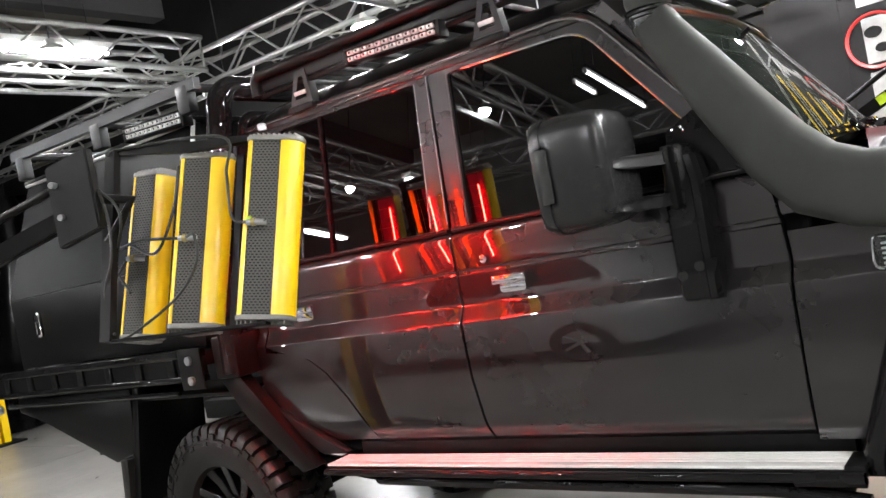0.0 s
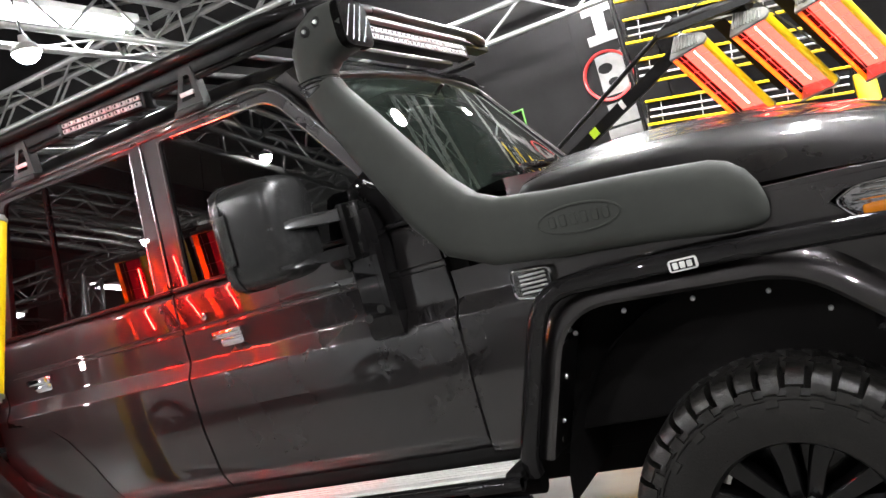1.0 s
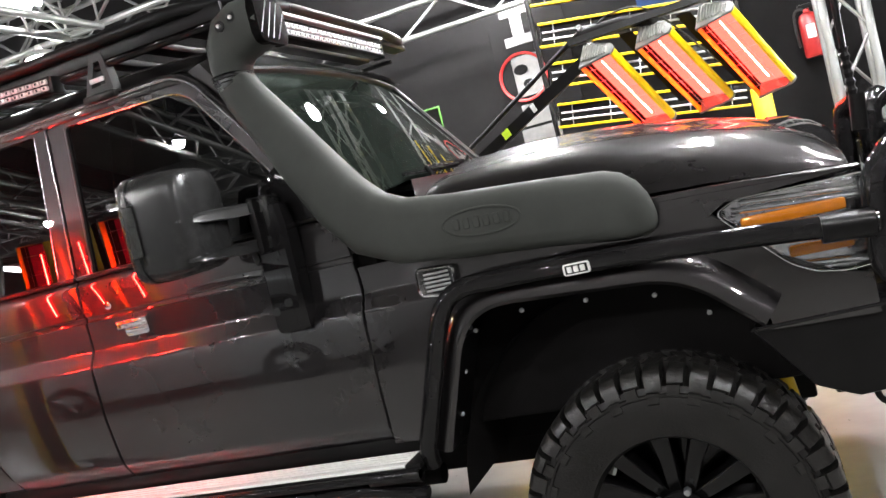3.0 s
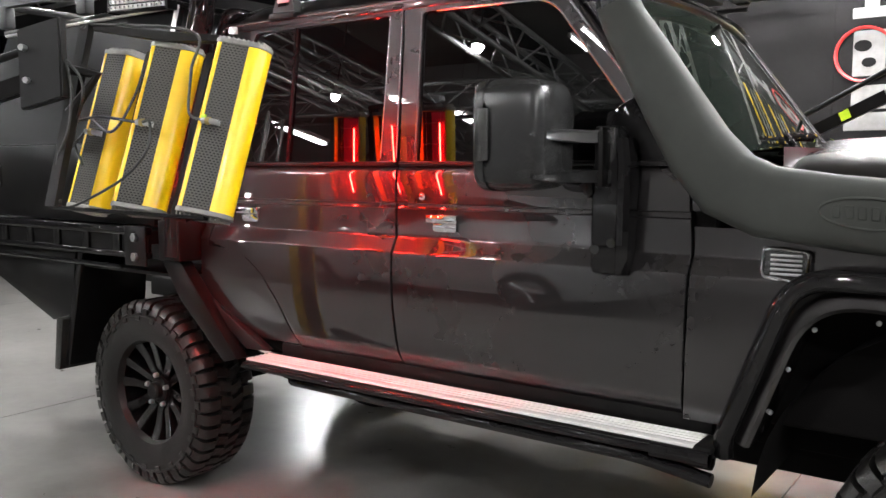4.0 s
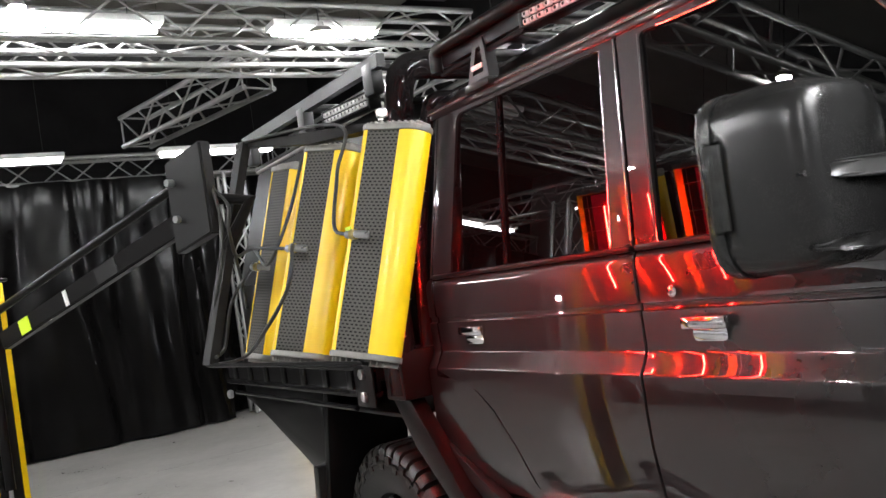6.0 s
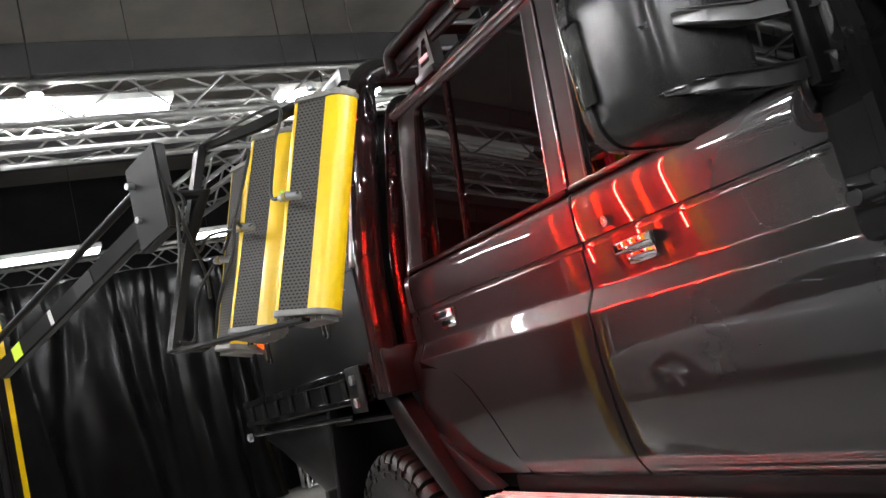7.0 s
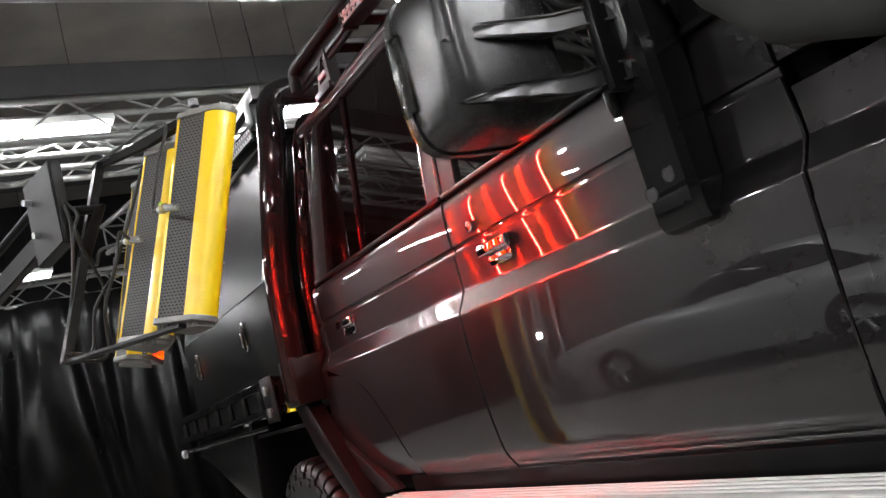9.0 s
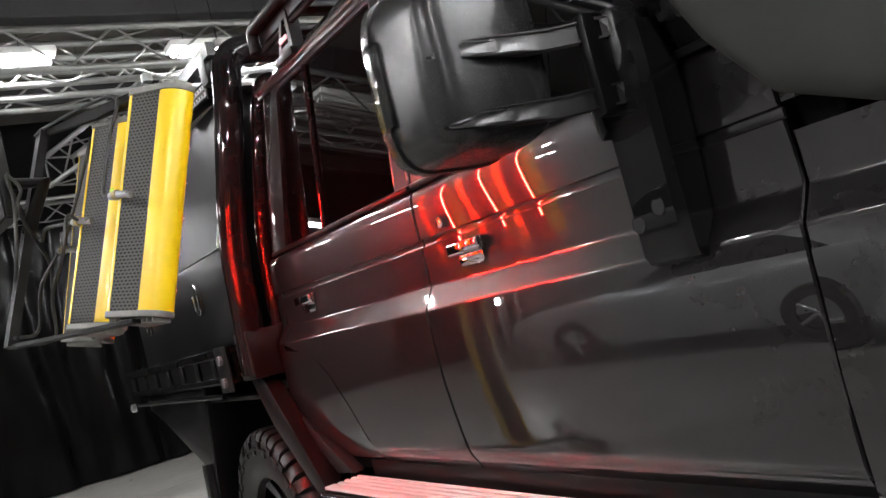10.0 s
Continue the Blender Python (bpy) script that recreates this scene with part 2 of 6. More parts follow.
def tube(pts, r, n=12, bm=None, caps=True, rr=None, flat=1.0):
    pts = [Vector(p) for p in pts]
    rows, up = [], None
    for i, p in enumerate(pts):
        d = (pts[min(i + 1, len(pts) - 1)] - pts[max(i - 1, 0)]).normalized()
        if up is None:
            up = d.orthogonal().normalized()
        side = d.cross(up)
        side = side.normalized() if side.length > 1e-6 else d.orthogonal().normalized()
        up = side.cross(d).normalized()
        q = rr[i] if rr else r
        rows.append([p + side * (q * math.cos(2 * math.pi * k / n)) + up * (q * flat * math.sin(2 * math.pi * k / n)) for k in range(n)])
    return rings(rows, True, caps, bm)


def prism(poly, axis, a, b, bev=0.003, bm=None):
    """A flat outline (in the two other axes, in order) pushed from a to b along an axis."""
    bm = bm or bmesh.new()

    def put(u, v, w):
        return {"x": (w, u, v), "y": (u, w, v), "z": (u, v, w)}[axis]
    lo = [bm.verts.new(put(u, v, a)) for u, v in poly]
    hi = [bm.verts.new(put(u, v, b)) for u, v in poly]
    fs = [bm.faces.new(lo), bm.faces.new(list(reversed(hi)))]
    n = len(poly)
    for i in range(n):
        fs.append(bm.faces.new((lo[i], lo[(i + 1) % n], hi[(i + 1) % n], hi[i])))
    if bev:
        bmesh.ops.bevel(bm, geom=list({e for f in fs for e in f.edges}), offset=bev, segments=2, affect="EDGES", profile=0.5)
    return bm


def lathe(prof, at, axis, n=32, bm=None, closed=False):
    """prof: (radius, distance along the axis) rows."""
    c = Vector(at)
    rows = []
    for k in range(n):
        a = 2 * math.pi * k / n
        row = []
        for r, d in prof:
            u, v = r * math.cos(a), r * math.sin(a)
            row.append(c + Vector({"x": (d, u, v), "y": (u, d, v), "z": (u, v, d)}[axis]))
        rows.append(row)
    rows.append(rows[0])
    bm = bm or bmesh.new()
    vs = [[bm.verts.new(p) for p in row] for row in rows[:-1]]
    m = len(prof)
    for k in range(n):
        a, b = vs[k], vs[(k + 1) % n]
        for i in range(m - 1):
            bm.faces.new((a[i], a[i + 1], b[i + 1], b[i]))
    bmesh.ops.remove_doubles(bm, verts=bm.verts, dist=1e-5)
    return bm


def lerp(table, z):
    if z <= table[0][0]:
        return table[0][1]
    for (a, p), (b, q) in zip(table, table[1:]):
        if z <= b:
            return p + (q - p) * (z - a) / (b - a)
    return table[-1][1]


def frame_panel(outer, inner, yfun, thick, bm=None):
    """A flat frame between two outlines of (x, z) with as many points each."""
    bm = bm or bmesh.new()
    n = len(outer)
    lip = [((o[0] * 0.96 + i[0] * 0.04), (o[1] * 0.96 + i[1] * 0.04)) for o, i in zip(outer, inner)]
    loops = []
    for pts, off in ((outer, thick), (outer, 0.004), (lip, 0.0), (inner, 0.0), (inner, thick)):
        loops.append([bm.verts.new((x, yfun(z) + off, z)) for x, z in pts])
    loops.append(loops[0])
    for a, b in zip(loops, loops[1:]):
        for i in range(n):
            bm.faces.new((a[i], a[(i + 1) % n], b[(i + 1) % n], b[i]))
    return bm


def mirror(bm):
    """The same panel on the cab's other flank."""
    for v in bm.verts:
        v.co.y = W - v.co.y
    return bm


def cut_round(pts, r, n=5):
    """Rounds the corners of a closed flat outline; r: one radius or one for each corner."""
    out, m = [], len(pts)
    for i in range(m):
        a, b, c = Vector(pts[i - 1]), Vector(pts[i]), Vector(pts[(i + 1) % m])
        rad = r[i] if isinstance(r, (list, tuple)) else r
        u, v = a - b, c - b
        d = min(rad, 0.45 * u.length, 0.45 * v.length)
        p, q = b + u.normalized() * d, b + v.normalized() * d
        for k in range(n + 1):
            t = k / n
            w = (1 - t) ** 2 * p + 2 * t * (1 - t) * b + t * t * q
            out.append((w.x, w.y))
    return out


# ---- setting ----
X0, X1, Y0, Y1, ZC = -12.6, 6.5, -7.5, 4.05, 4.9


def build_setting():
    floor = thing("floor", (-4, -1, 0), "polished grey concrete workshop floor with faint stains", "floor", kind="structure")
    part("slab_bed", box(X0 - .3, X1 + .3, Y0 - .3, Y1 + .3, -0.25, -0.012, 0), JOINT, floor)
    xs, ys = [X0 - .3, -8.7, -4.75, -0.85, 3.0, X1 + .3], [Y0 - .3, -4.4, -0.95 + 0.0, 2.55, Y1 + .3]
    for a, b in zip(xs, xs[1:]):
        for c, d in zip(ys, ys[1:]):
            part("slab", box(a + .003, b - .003, c + .003, d - .003, -0.1, 0.0, 0.002, 1), CONCRETE, floor)
    for name, bm, m, lab in (
        ("wall_north", box(X0 - .2, X1 + .2, Y1, Y1 + .2, -0.05, ZC, 0), WALLDARK, "charcoal painted workshop wall"),
        ("wall_south", box(X0 - .2, X1 + .2, Y0 - .2, Y0, -0.05, ZC, 0), WALLGREY, "unseen workshop wall, greyed to brighten the door reflections"),
        ("wall_west", box(X0 - .2, X0, Y0, Y1, -0.05, ZC, 0), WALLDARK, "dark wall behind black curtains"),
        ("wall_east", box(X1, X1 + .2, Y0, Y1, -0.05, ZC, 0), WALLDARK, "charcoal painted workshop wall"),
    ):
        tagged(part(name, bm, m, None), lab, "wall", kind="structure")
    bm = box(X0 - .2, X1 + .2, Y0 - .2, Y1 + .2, ZC + .001, ZC + .2, 0)
    for i in range(7):
        x = -11.0 + 2.6 * i
        box(x, x + .22, Y0, Y1, ZC - .32, ZC, 0.01, 1, bm)
    ceiling = tagged(part("ceiling", bm, CEILDARK, None), "dark painted ceiling with deep steel beams", "ceiling", kind="structure")
    ceiling.data.materials.append(BEAMDARK)
    for f in ceiling.data.polygons:
        f.material_index = 1 if f.center.z < ZC - .005 else 0


BRACES = {}


def brace(t, p, q):
    """A thin rod between two points; rods of one length share a mesh."""
    d = q - p
    key = round(d.length, 2)
    if key not in BRACES:
        me = bpy.data.meshes.new("brace")
        bm = tube([(0, 0, -d.length / 2), (0, 0, d.length / 2)], 0.010, 6)
        bm.to_mesh(me)
        bm.free()
        BRACES[key] = me
    o = part_mesh("brace", BRACES[key], TRUSS, t)
    o.matrix_basis = Matrix.Translation((p + q) / 2) @ d.to_track_quat("Z", "Y").to_matrix().to_4x4()


def truss(p0, p1, label, size=0.29, step=0.36, group="ceiling trusses"):
    p0, p1 = Vector(p0), Vector(p1)
    d = (p1 - p0)
    L = d.length
    d.normalize()
    side = Vector((0, 0, 1)).cross(d) if abs(d.z) < 0.9 else Vector((1, 0, 0))
    side.normalize()
    up = d.cross(side).normalized()
    h = size / 2
    t = thing("lighting_truss", (p0 + p1) / 2, label, "truss", group)
    cs = [side * a * h + up * b * h for a, b in ((-1, -1), (1, -1), (1, 1), (-1, 1))]
    for c in cs:
        part("chord", tube([p0 + c, p1 + c], 0.025, 10), TRUSS, t)
    n = max(2, round(L / step))
    for k in range(4):
        a, b = cs[k], cs[(k + 1) % 4]
        for i in range(n):
            u, v = p0 + d * (L * i / n), p0 + d * (L * (i + 1) / n)
            brace(t, u + (a if i % 2 == 0 else b), v + (b if i % 2 == 0 else a))
        for e in (p0 + d * 0.02, p1 - d * 0.02):
            brace(t, e + a, e + b)
    return t


def ladder_truss(p0, p1, label, size=0.23, step=0.36):
    """Two chords in one upright plane with a zigzag of rods between them."""
    p0, p1 = Vector(p0), Vector(p1)
    d = p1 - p0
    t = thing("lighting_truss", (p0 + p1) / 2, label, "truss", "ceiling trusses")
    h = Vector((0, 0, size / 2))
    for c in (h, -h):
        part("chord", tube([p0 + c, p1 + c], 0.021, 10), TRUSS, t)
    n = max(2, round(d.length / step))
    for i in range(n):
        a, b = p0 + d * (i / n), p0 + d * ((i + 1) / n)
        brace(t, a + (h if i % 2 else -h), b + (-h if i % 2 else h))
    for e in (p0, p1):
        part("hanger", tube([e + h, Vector((e.x, e.y, ZC + .01))], 0.006, 6), STEEL, t)
    return t


def tube_light(x0, x1, y0, y1, z, label, group="fluorescent battens", glowing=True):
    """A batten with two bare tubes, long in x or in y."""
    t = thing("fluorescent_light", ((x0 + x1) / 2, (y0 + y1) / 2, z), label, "lamp", group)
    part("housing", box(x0, x1, y0, y1, z + .02, z + .07, 0.008), WHITEPL, t)
    for f in (0.15, 0.85):
        u, v = ((x0 + (x1 - x0) * f, (y0 + y1) / 2) if abs(x1 - x0) > abs(y1 - y0) else ((x0 + x1) / 2, y0 + (y1 - y0) * f))
        part("hanger", tube([(u, v, z + .06), (u, v, ZC + .01)], 0.003, 5), CABLE, t)
    if abs(x1 - x0) > abs(y1 - y0):
        for f in (0.3, 0.7):
            y = y0 + (y1 - y0) * f
            part("lamp_tube", tube([(x0 + .03, y, z), (x1 - .03, y, z)], 0.02, 10), TUBEGLOW if glowing else WHITEPL, t)
    else:
        for f in (0.3, 0.7):
            x = x0 + (x1 - x0) * f
            part("lamp_tube", tube([(x, y0 + .03, z), (x, y1 - .03, z)], 0.02, 10), TUBEGLOW if glowing else WHITEPL, t)
    return t


def slim_light(x, y0, y1, z, label):
    """One bare tube under a narrow black channel."""
    t = thing("fluorescent_light", (x, (y0 + y1) / 2, z), label, "lamp", "fluorescent battens")
    part("housing", box(x - .022, x + .022, y0, y1, z + .02, z + .05, 0.006), SATIN_BLACK, t)
    part("lamp_tube", tube([(x, y0 + .03, z), (x, y1 - .03, z)], 0.013, 10), TUBEGLOW, t)
    for y in (y0, y1):
        part("tube_socket", box(x - .014, x + .014, y - .004 if y == y0 else y - .026, y + .026 if y == y0 else y + .004, z - .016, z + .022, 0.004), WHITEPL, t)
        part("hanger", tube([(x, y, z + .045), (x, y, ZC + .01)], 0.003, 5), CABLE, t)
    return t


def bay_light(x, y, z, r=0.12, label="round high-bay lamp hung under a lighting truss, some of the set added unseen", light=None):
    t = thing("high_bay_light", (x, y, z), label, "lamp", "high-bay lamps")
    part("reflector", lathe([(r * 1.06, 0.0), (r * 1.04, 0.018), (r * 0.80, 0.045), (r * 0.35, 0.06), (r * .30, 0.10), (0.0001, 0.10)], (x, y, z), "z", 28), ALU, t)
    part("bulb", lathe([(0.0001, -0.055), (r * 0.45, -0.05), (r * 0.8, -0.03), (r, 0.0), (r, 0.014), (0.0001, 0.016)], (x, y, z), "z", 28), light or BAYGLOW, t)
    part("bracket", tube([(x, y, z + .09), (x, y, ZC + .01)], 0.006, 8), CABLE, t)
    return t


def curtain(x, y0, y1, z0, z1, label, seed=1):
    rnd = random.Random(seed)
    n = int((y1 - y0) / 0.04)
    folds = []
    y = y0
    while y < y1:
        folds.append((y, rnd.uniform(.06, .20), rnd.choice((-1, 1)) * rnd.uniform(.04, .13), rnd.uniform(-.10, .10), rnd.uniform(0, 3)))
        y += rnd.uniform(.20, .65)
    rows = []
    for k in range(24):
        f = k / 23
        z = z0 + (z1 - z0) * f
        row = []
        for i in range(n + 1):
            y = y0 + (y1 - y0) * i / n
            dx = 0.02 * math.sin(y * 2.3 + z * .4)
            for c, wd, h, sl, ph in folds:
                u = (y - c - sl * (z - 1.5) - .03 * math.sin(z * 2 + ph)) / wd
                if abs(u) < 2.5:
                    dx += h * (1 - .3 * f) * math.exp(-u * u)
            row.append((x + dx, y, z))
        rows.append(row)
    bm = rings(rows, closed=False, caps=False)
    r = bmesh.ops.solidify(bm, geom=bm.faces[:], thickness=0.004)
    return tagged(part("curtain", bm, CURTAIN, None), label, "curtain", kind="structure")


def build_room_fittings():
    zt = 3.35
    truss((-11.2, 2.9, zt), (0.6, 2.9, zt), "long aluminium box truss hung beside the far wall")
    truss((-6.74, -6.6, zt + .09), (-6.74, 2.7, zt + .09), "aluminium box truss crossing the bay behind the lamps")
    truss((-6.17, -6.6, zt + .09), (-6.17, 2.7, zt + .09), "aluminium box truss carrying lamps across the bay")
    truss((-3.72, -6.6, zt - .04), (-3.72, 2.7, zt - .04), "aluminium box truss crossing over the pickup tray")
    truss((-11.3, -6.6, zt), (-11.3, 2.7, zt), "far aluminium box truss above the curtains")
    truss((-11.0, -4.7, zt), (2.8, -4.7, zt), "long aluminium box truss along the open side")
    truss((-9.2, 0.56, zt), (-6.95, 1.1, zt), "short slanting truss hung under the ceiling")
    ladder_truss((-3.3, 3.8, 2.76), (1.1, 3.8, 2.76), "flat aluminium ladder truss along the top of the display wall")
    for p in ((-11.25, 2.15), (-11.25, -4.7)):
        truss((p[0], p[1], 0.02), (p[0], p[1], 3.2), "upright aluminium truss tower standing on the floor", 0.26)
    truss((1.045, 3.45, 0.02), (1.045, 3.45, 3.2), "upright aluminium truss tower beside the display wall", 0.23)
    curtain(-11.05, -7.3, 1.75, 0.02, 3.2, "glossy black plastic curtain hung in folds")
    curtain(-11.8, 1.75, 3.95, 0.02, 3.2, "glossy black plastic curtain hung in folds", 4)
    truss((1.75, -6.6, zt), (1.75, 2.7, zt), "aluminium box truss crossing in front of the pickup")
    truss((0.6, 2.9, zt), (6.2, 2.9, zt), "long aluminium box truss hung beside the far wall")
    truss((-7.7, -4.45, 0.02), (-7.7, -4.45, 3.2), "upright aluminium truss tower standing on the floor", 0.26)
    for y0, y1 in ((-5.1, -3.8), (-3.1, -1.8), (-1.35, -0.08), (0.88, 2.2)):
        tube_light(-9.80, -9.60, y0, y1, 3.2, "lit fluorescent batten under the far trusses")
    for y0, y1 in ((-1.30, 0.16), (0.95, 1.85)):
        tube_light(-6.27, -6.07, y0, y1, 3.42, "lit fluorescent batten under a lamp truss")
    # The three battens past x = 0 are unseen, added to brighten the front.
    for x, y0, y1, w in ((-8.3, -6.0, -4.9, .16), (-5.74, -4.75, -4.30, .13), (-5.32, -5.25, -4.85, .13), (1.3, 0.4, 1.7, .2), (4.0, 1.0, 2.3, .2), (0.35, 0.9, 2.2, .22)):
        tube_light(x, x + w, y0, y1, 3.27, "lit fluorescent batten beside a truss, out of direct view")
    tube_light(-3.82, -3.60, 1.15, 2.30, 3.30, "lit fluorescent batten inside the truss over the tray")
    for x, y0, y1 in ((-2.88, -4.10, -3.05), (-3.04, -3.52, -3.18)):
        slim_light(x, y0, y1, 3.27, "slim single fluorescent tube over the open side")
    tube_light(-6.27, -6.07, -2.6, -1.5, 3.42, "unlit white batten under a lamp truss", "fluorescent battens", False)
    # Lamps past x = 0 and at (-1.2, -3.9) are unseen, added for brightness.
    for x, y, z in ((-6.25, 3.08, 3.14), (-2.31, 3.1, 3.2), (-0.97, 2.95, 3.2), (-1.0, 3.6, 2.98), (-6.05, 1.30, 3.36), (-6.05, -0.75, 3.50),
                    (-6.15, -3.95, 3.2), (-3.78, -3.05, 3.2), (1.9, 1.7, 3.2), (1.9, 0.3, 3.2), (-1.2, -3.9, 3.2), (1.3, -2.0, 3.2), (2.6, -3.2, 3.2), (0.35, 0.95, 3.2), (0.75, 2.1, 3.2), (1.1, 0.2, 3.2), (-0.6, 2.25, 3.2), (-3.45, 1.18, 2.95), (-4.2, 2.75, 3.12)):
        bay_light(x, y, z, 0.037 if x > 0 and y > 0 else 0.047 if y < 0 or y > 2.9 else 0.075 if x > -3.5 else 0.11, light=DIMBAYGLOW if y < 0 or y > 2.9 or x > 0 else BAYGLOW)
    w = thing("work_light", (-7.56, -4.30, 1.15), "small lit work light clamped to a truss tower", "lamp")
    part("body", box(-7.60, -7.52, -4.32, -4.24, 1.09, 1.21, .01), SATIN_BLACK, w)
    part("lens", box(-7.518, -7.512, -4.31, -4.25, 1.10, 1.20, .001, 1), BAYGLOW, w)
    part("clamp", tube([(-7.57, -4.30, 1.15), (-7.57, -4.33, 1.15)], .02, 8), STEEL, w)


def unseen_floor_light(x, y, z, yaw):
    """An unseen floodlight added on a low stand beyond the pickup; its glare lies on the floor under the sills."""
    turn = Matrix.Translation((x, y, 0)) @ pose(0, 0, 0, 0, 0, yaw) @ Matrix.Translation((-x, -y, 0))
    t = thing("unseen_light_stand", (x, y, 0), "assumed flood lamp on a low tripod, out of view, lighting the floor", "lamp")
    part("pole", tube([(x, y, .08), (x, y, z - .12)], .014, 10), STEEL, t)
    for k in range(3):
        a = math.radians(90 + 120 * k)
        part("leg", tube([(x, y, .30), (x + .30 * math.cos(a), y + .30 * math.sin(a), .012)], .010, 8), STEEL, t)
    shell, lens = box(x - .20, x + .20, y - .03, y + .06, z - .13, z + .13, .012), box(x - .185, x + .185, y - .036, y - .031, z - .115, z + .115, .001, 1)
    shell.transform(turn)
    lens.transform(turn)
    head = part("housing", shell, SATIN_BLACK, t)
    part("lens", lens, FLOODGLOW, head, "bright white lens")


build_setting()
build_room_fittings()
unseen_floor_light(-5.6, 3.55, 1.25, 0)
# second unseen lamp, added only to brighten the floor by the front
unseen_floor_light(2.3, 3.1, 1.7, -45)


# ---- the pickup ----
def flank():
    """Section of the doors as (z, y): flat facets with tight creases, a barrelled lower panel and a rolled belt."""
    low = [(0.79 + 0.03 * k, 0.15 * (0.79 + 0.03 * k - 1.03) ** 2) for k in range(12)]
    rows = [(0.700, 0.047), (0.715, 0.039), (0.745, 0.0235), (0.757, 0.0175), (0.763, 0.0146), (0.768, 0.0126), (0.773, 0.0110), (0.779, 0.0099)] + low
    rows += [(1.123, 0.0013), (1.1255, 0.0016), (1.128, 0.0024), (1.130, 0.0034), (1.133, 0.0052), (1.150, 0.0154), (1.172, 0.0283),
             (1.1755, 0.0301), (1.178, 0.0312), (1.180, 0.0317), (1.183, 0.0320), (1.190, 0.0322), (1.23, 0.0326), (1.272, 0.0330), (1.2755, 0.0330), (1.2785, 0.0400),
             (1.2800, 0.0405), (1.2920, 0.0405), (1.2935, 0.0400), (1.2965, 0.0330), (1.300, 0.0330), (1.32, 0.0332), (1.34, 0.0336), (1.36, 0.0343), (1.38, 0.0354), (1.395, 0.0370),
             (1.405, 0.0392), (1.412, 0.0420), (1.418, 0.0460), (1.422, 0.0502), (1.425, 0.0560)]
    return rows


SIDE = flank()
ROWS_Z = [z for z, _ in SIDE]


def skin(z):
    return lerp(SIDE, z)


def green(z):
    """Flank of the glasshouse, leaning in towards the roof."""
    return 0.046 + (z - 1.43) * 0.125


def panel(zs, xr, xf, thick=0.03, yfun=skin, nx=10, lip=0.003):
    """A door or body skin between two shut lines given as x over z, with a folded edge."""
    us = [0.0, 0.003] + [i / nx for i in range(1, nx)] + [0.997, 1.0]
    zs = [zs[0] - 0.0005] + list(zs)
    rows, back = [], []
    for k, z in enumerate(zs):
        a, b = xr(z), xf(z)
        row, brow = [], []
        for i, u in enumerate(us):
            edge = (i in (0, len(us) - 1)) or k == 0
            x = a + (b - a) * u
            row.append((x, yfun(z) + (lip if edge else 0), z))
            brow.append((x, yfun(z) + thick, z))
        rows.append(row)
        back.append(brow)
    bm = bmesh.new()
    A = [[bm.verts.new(p) for p in r] for r in rows]
    B = [[bm.verts.new(p) for p in r] for r in back]
    m, n = len(A), len(us)
    for G in (A, B):
        for k in range(m - 1):
            for i in range(n - 1):
                bm.faces.new((G[k][i], G[k][i + 1], G[k + 1][i + 1], G[k + 1][i]))
    for k in range(m - 1):
        for i in (0, n - 1):
            bm.faces.new((A[k][i], A[k + 1][i], B[k + 1][i], B[k][i]))
    for i in range(n - 1):
        for k in (0, m - 1):
            bm.faces.new((A[k][i], A[k][i + 1], B[k][i + 1], B[k][i]))
    return bm


FRONT_SHUT = [(0.70, -0.783), (0.95, -0.776), (1.21, -0.770), (1.43, -0.788)]
B_SHUT = [(0.70, -1.775), (0.80, -1.800), (0.95, -1.816), (1.43, -1.822)]
REAR_SHUT = [(0.70, -2.27), (0.76, -2.30), (0.90, -2.39), (1.00, -2.475), (1.055, -2.55), (1.078, -2.61), (1.092, -2.70), (1.100, -2.785), (1.43, -2.800)]
CABEND = -2.84


def both(bm_fun, name, material, parents, label=""):
    """The same part on both flanks."""
    out = []
    for s in (0, 1):
        bm = bm_fun()
        if s:
            mirror(bm)
        out.append(part(name, bm, material, parents[s], label))
    return out


def pane(outline, yfun, thick, inset):
    bm = bmesh.new()
    lo = [bm.verts.new((x, yfun(z) + inset, z)) for x, z in outline]
    hi = [bm.verts.new((x, yfun(z) + inset + thick, z)) for x, z in outline]
    bm.faces.new(lo)
    bm.faces.new(list(reversed(hi)))
    n = len(outline)
    for i in range(n):
        bm.faces.new((lo[i], lo[(i + 1) % n], hi[(i + 1) % n], hi[i]))
    return bm


def door_handle(x):
    """A flap handle in a shallow chromed dish; x: its front end."""
    z = 1.232
    y = 0.028
    bm = box(x - 0.128, x, y - 0.022, y - 0.008, z + 0.000, z + 0.030, 0.006, 3)
    for a in (x - 0.126, x - 0.014):
        box(a, a + 0.012, y - 0.012, y + 0.004, z + 0.002, z + 0.03, 0.003, 1, bm)
    dish = cut_round([(x - 0.108, z - 0.028), (x - 0.012, z - 0.028), (x - 0.012, z + 0.004), (x - 0.108, z + 0.004)], 0.012)
    return bm, prism(dish, "y", y - 0.004, y + 0.004, 0.001)


def hexbolt(at, r=0.012, h=0.008, axis="y", sgn=-1, bm=None):
    prof = [(r, 0.0), (r, sgn * h * 0.8), (r * 0.8, sgn * h), (0.0001, sgn * h)]
    return lathe(prof, at, axis, 6, bm)


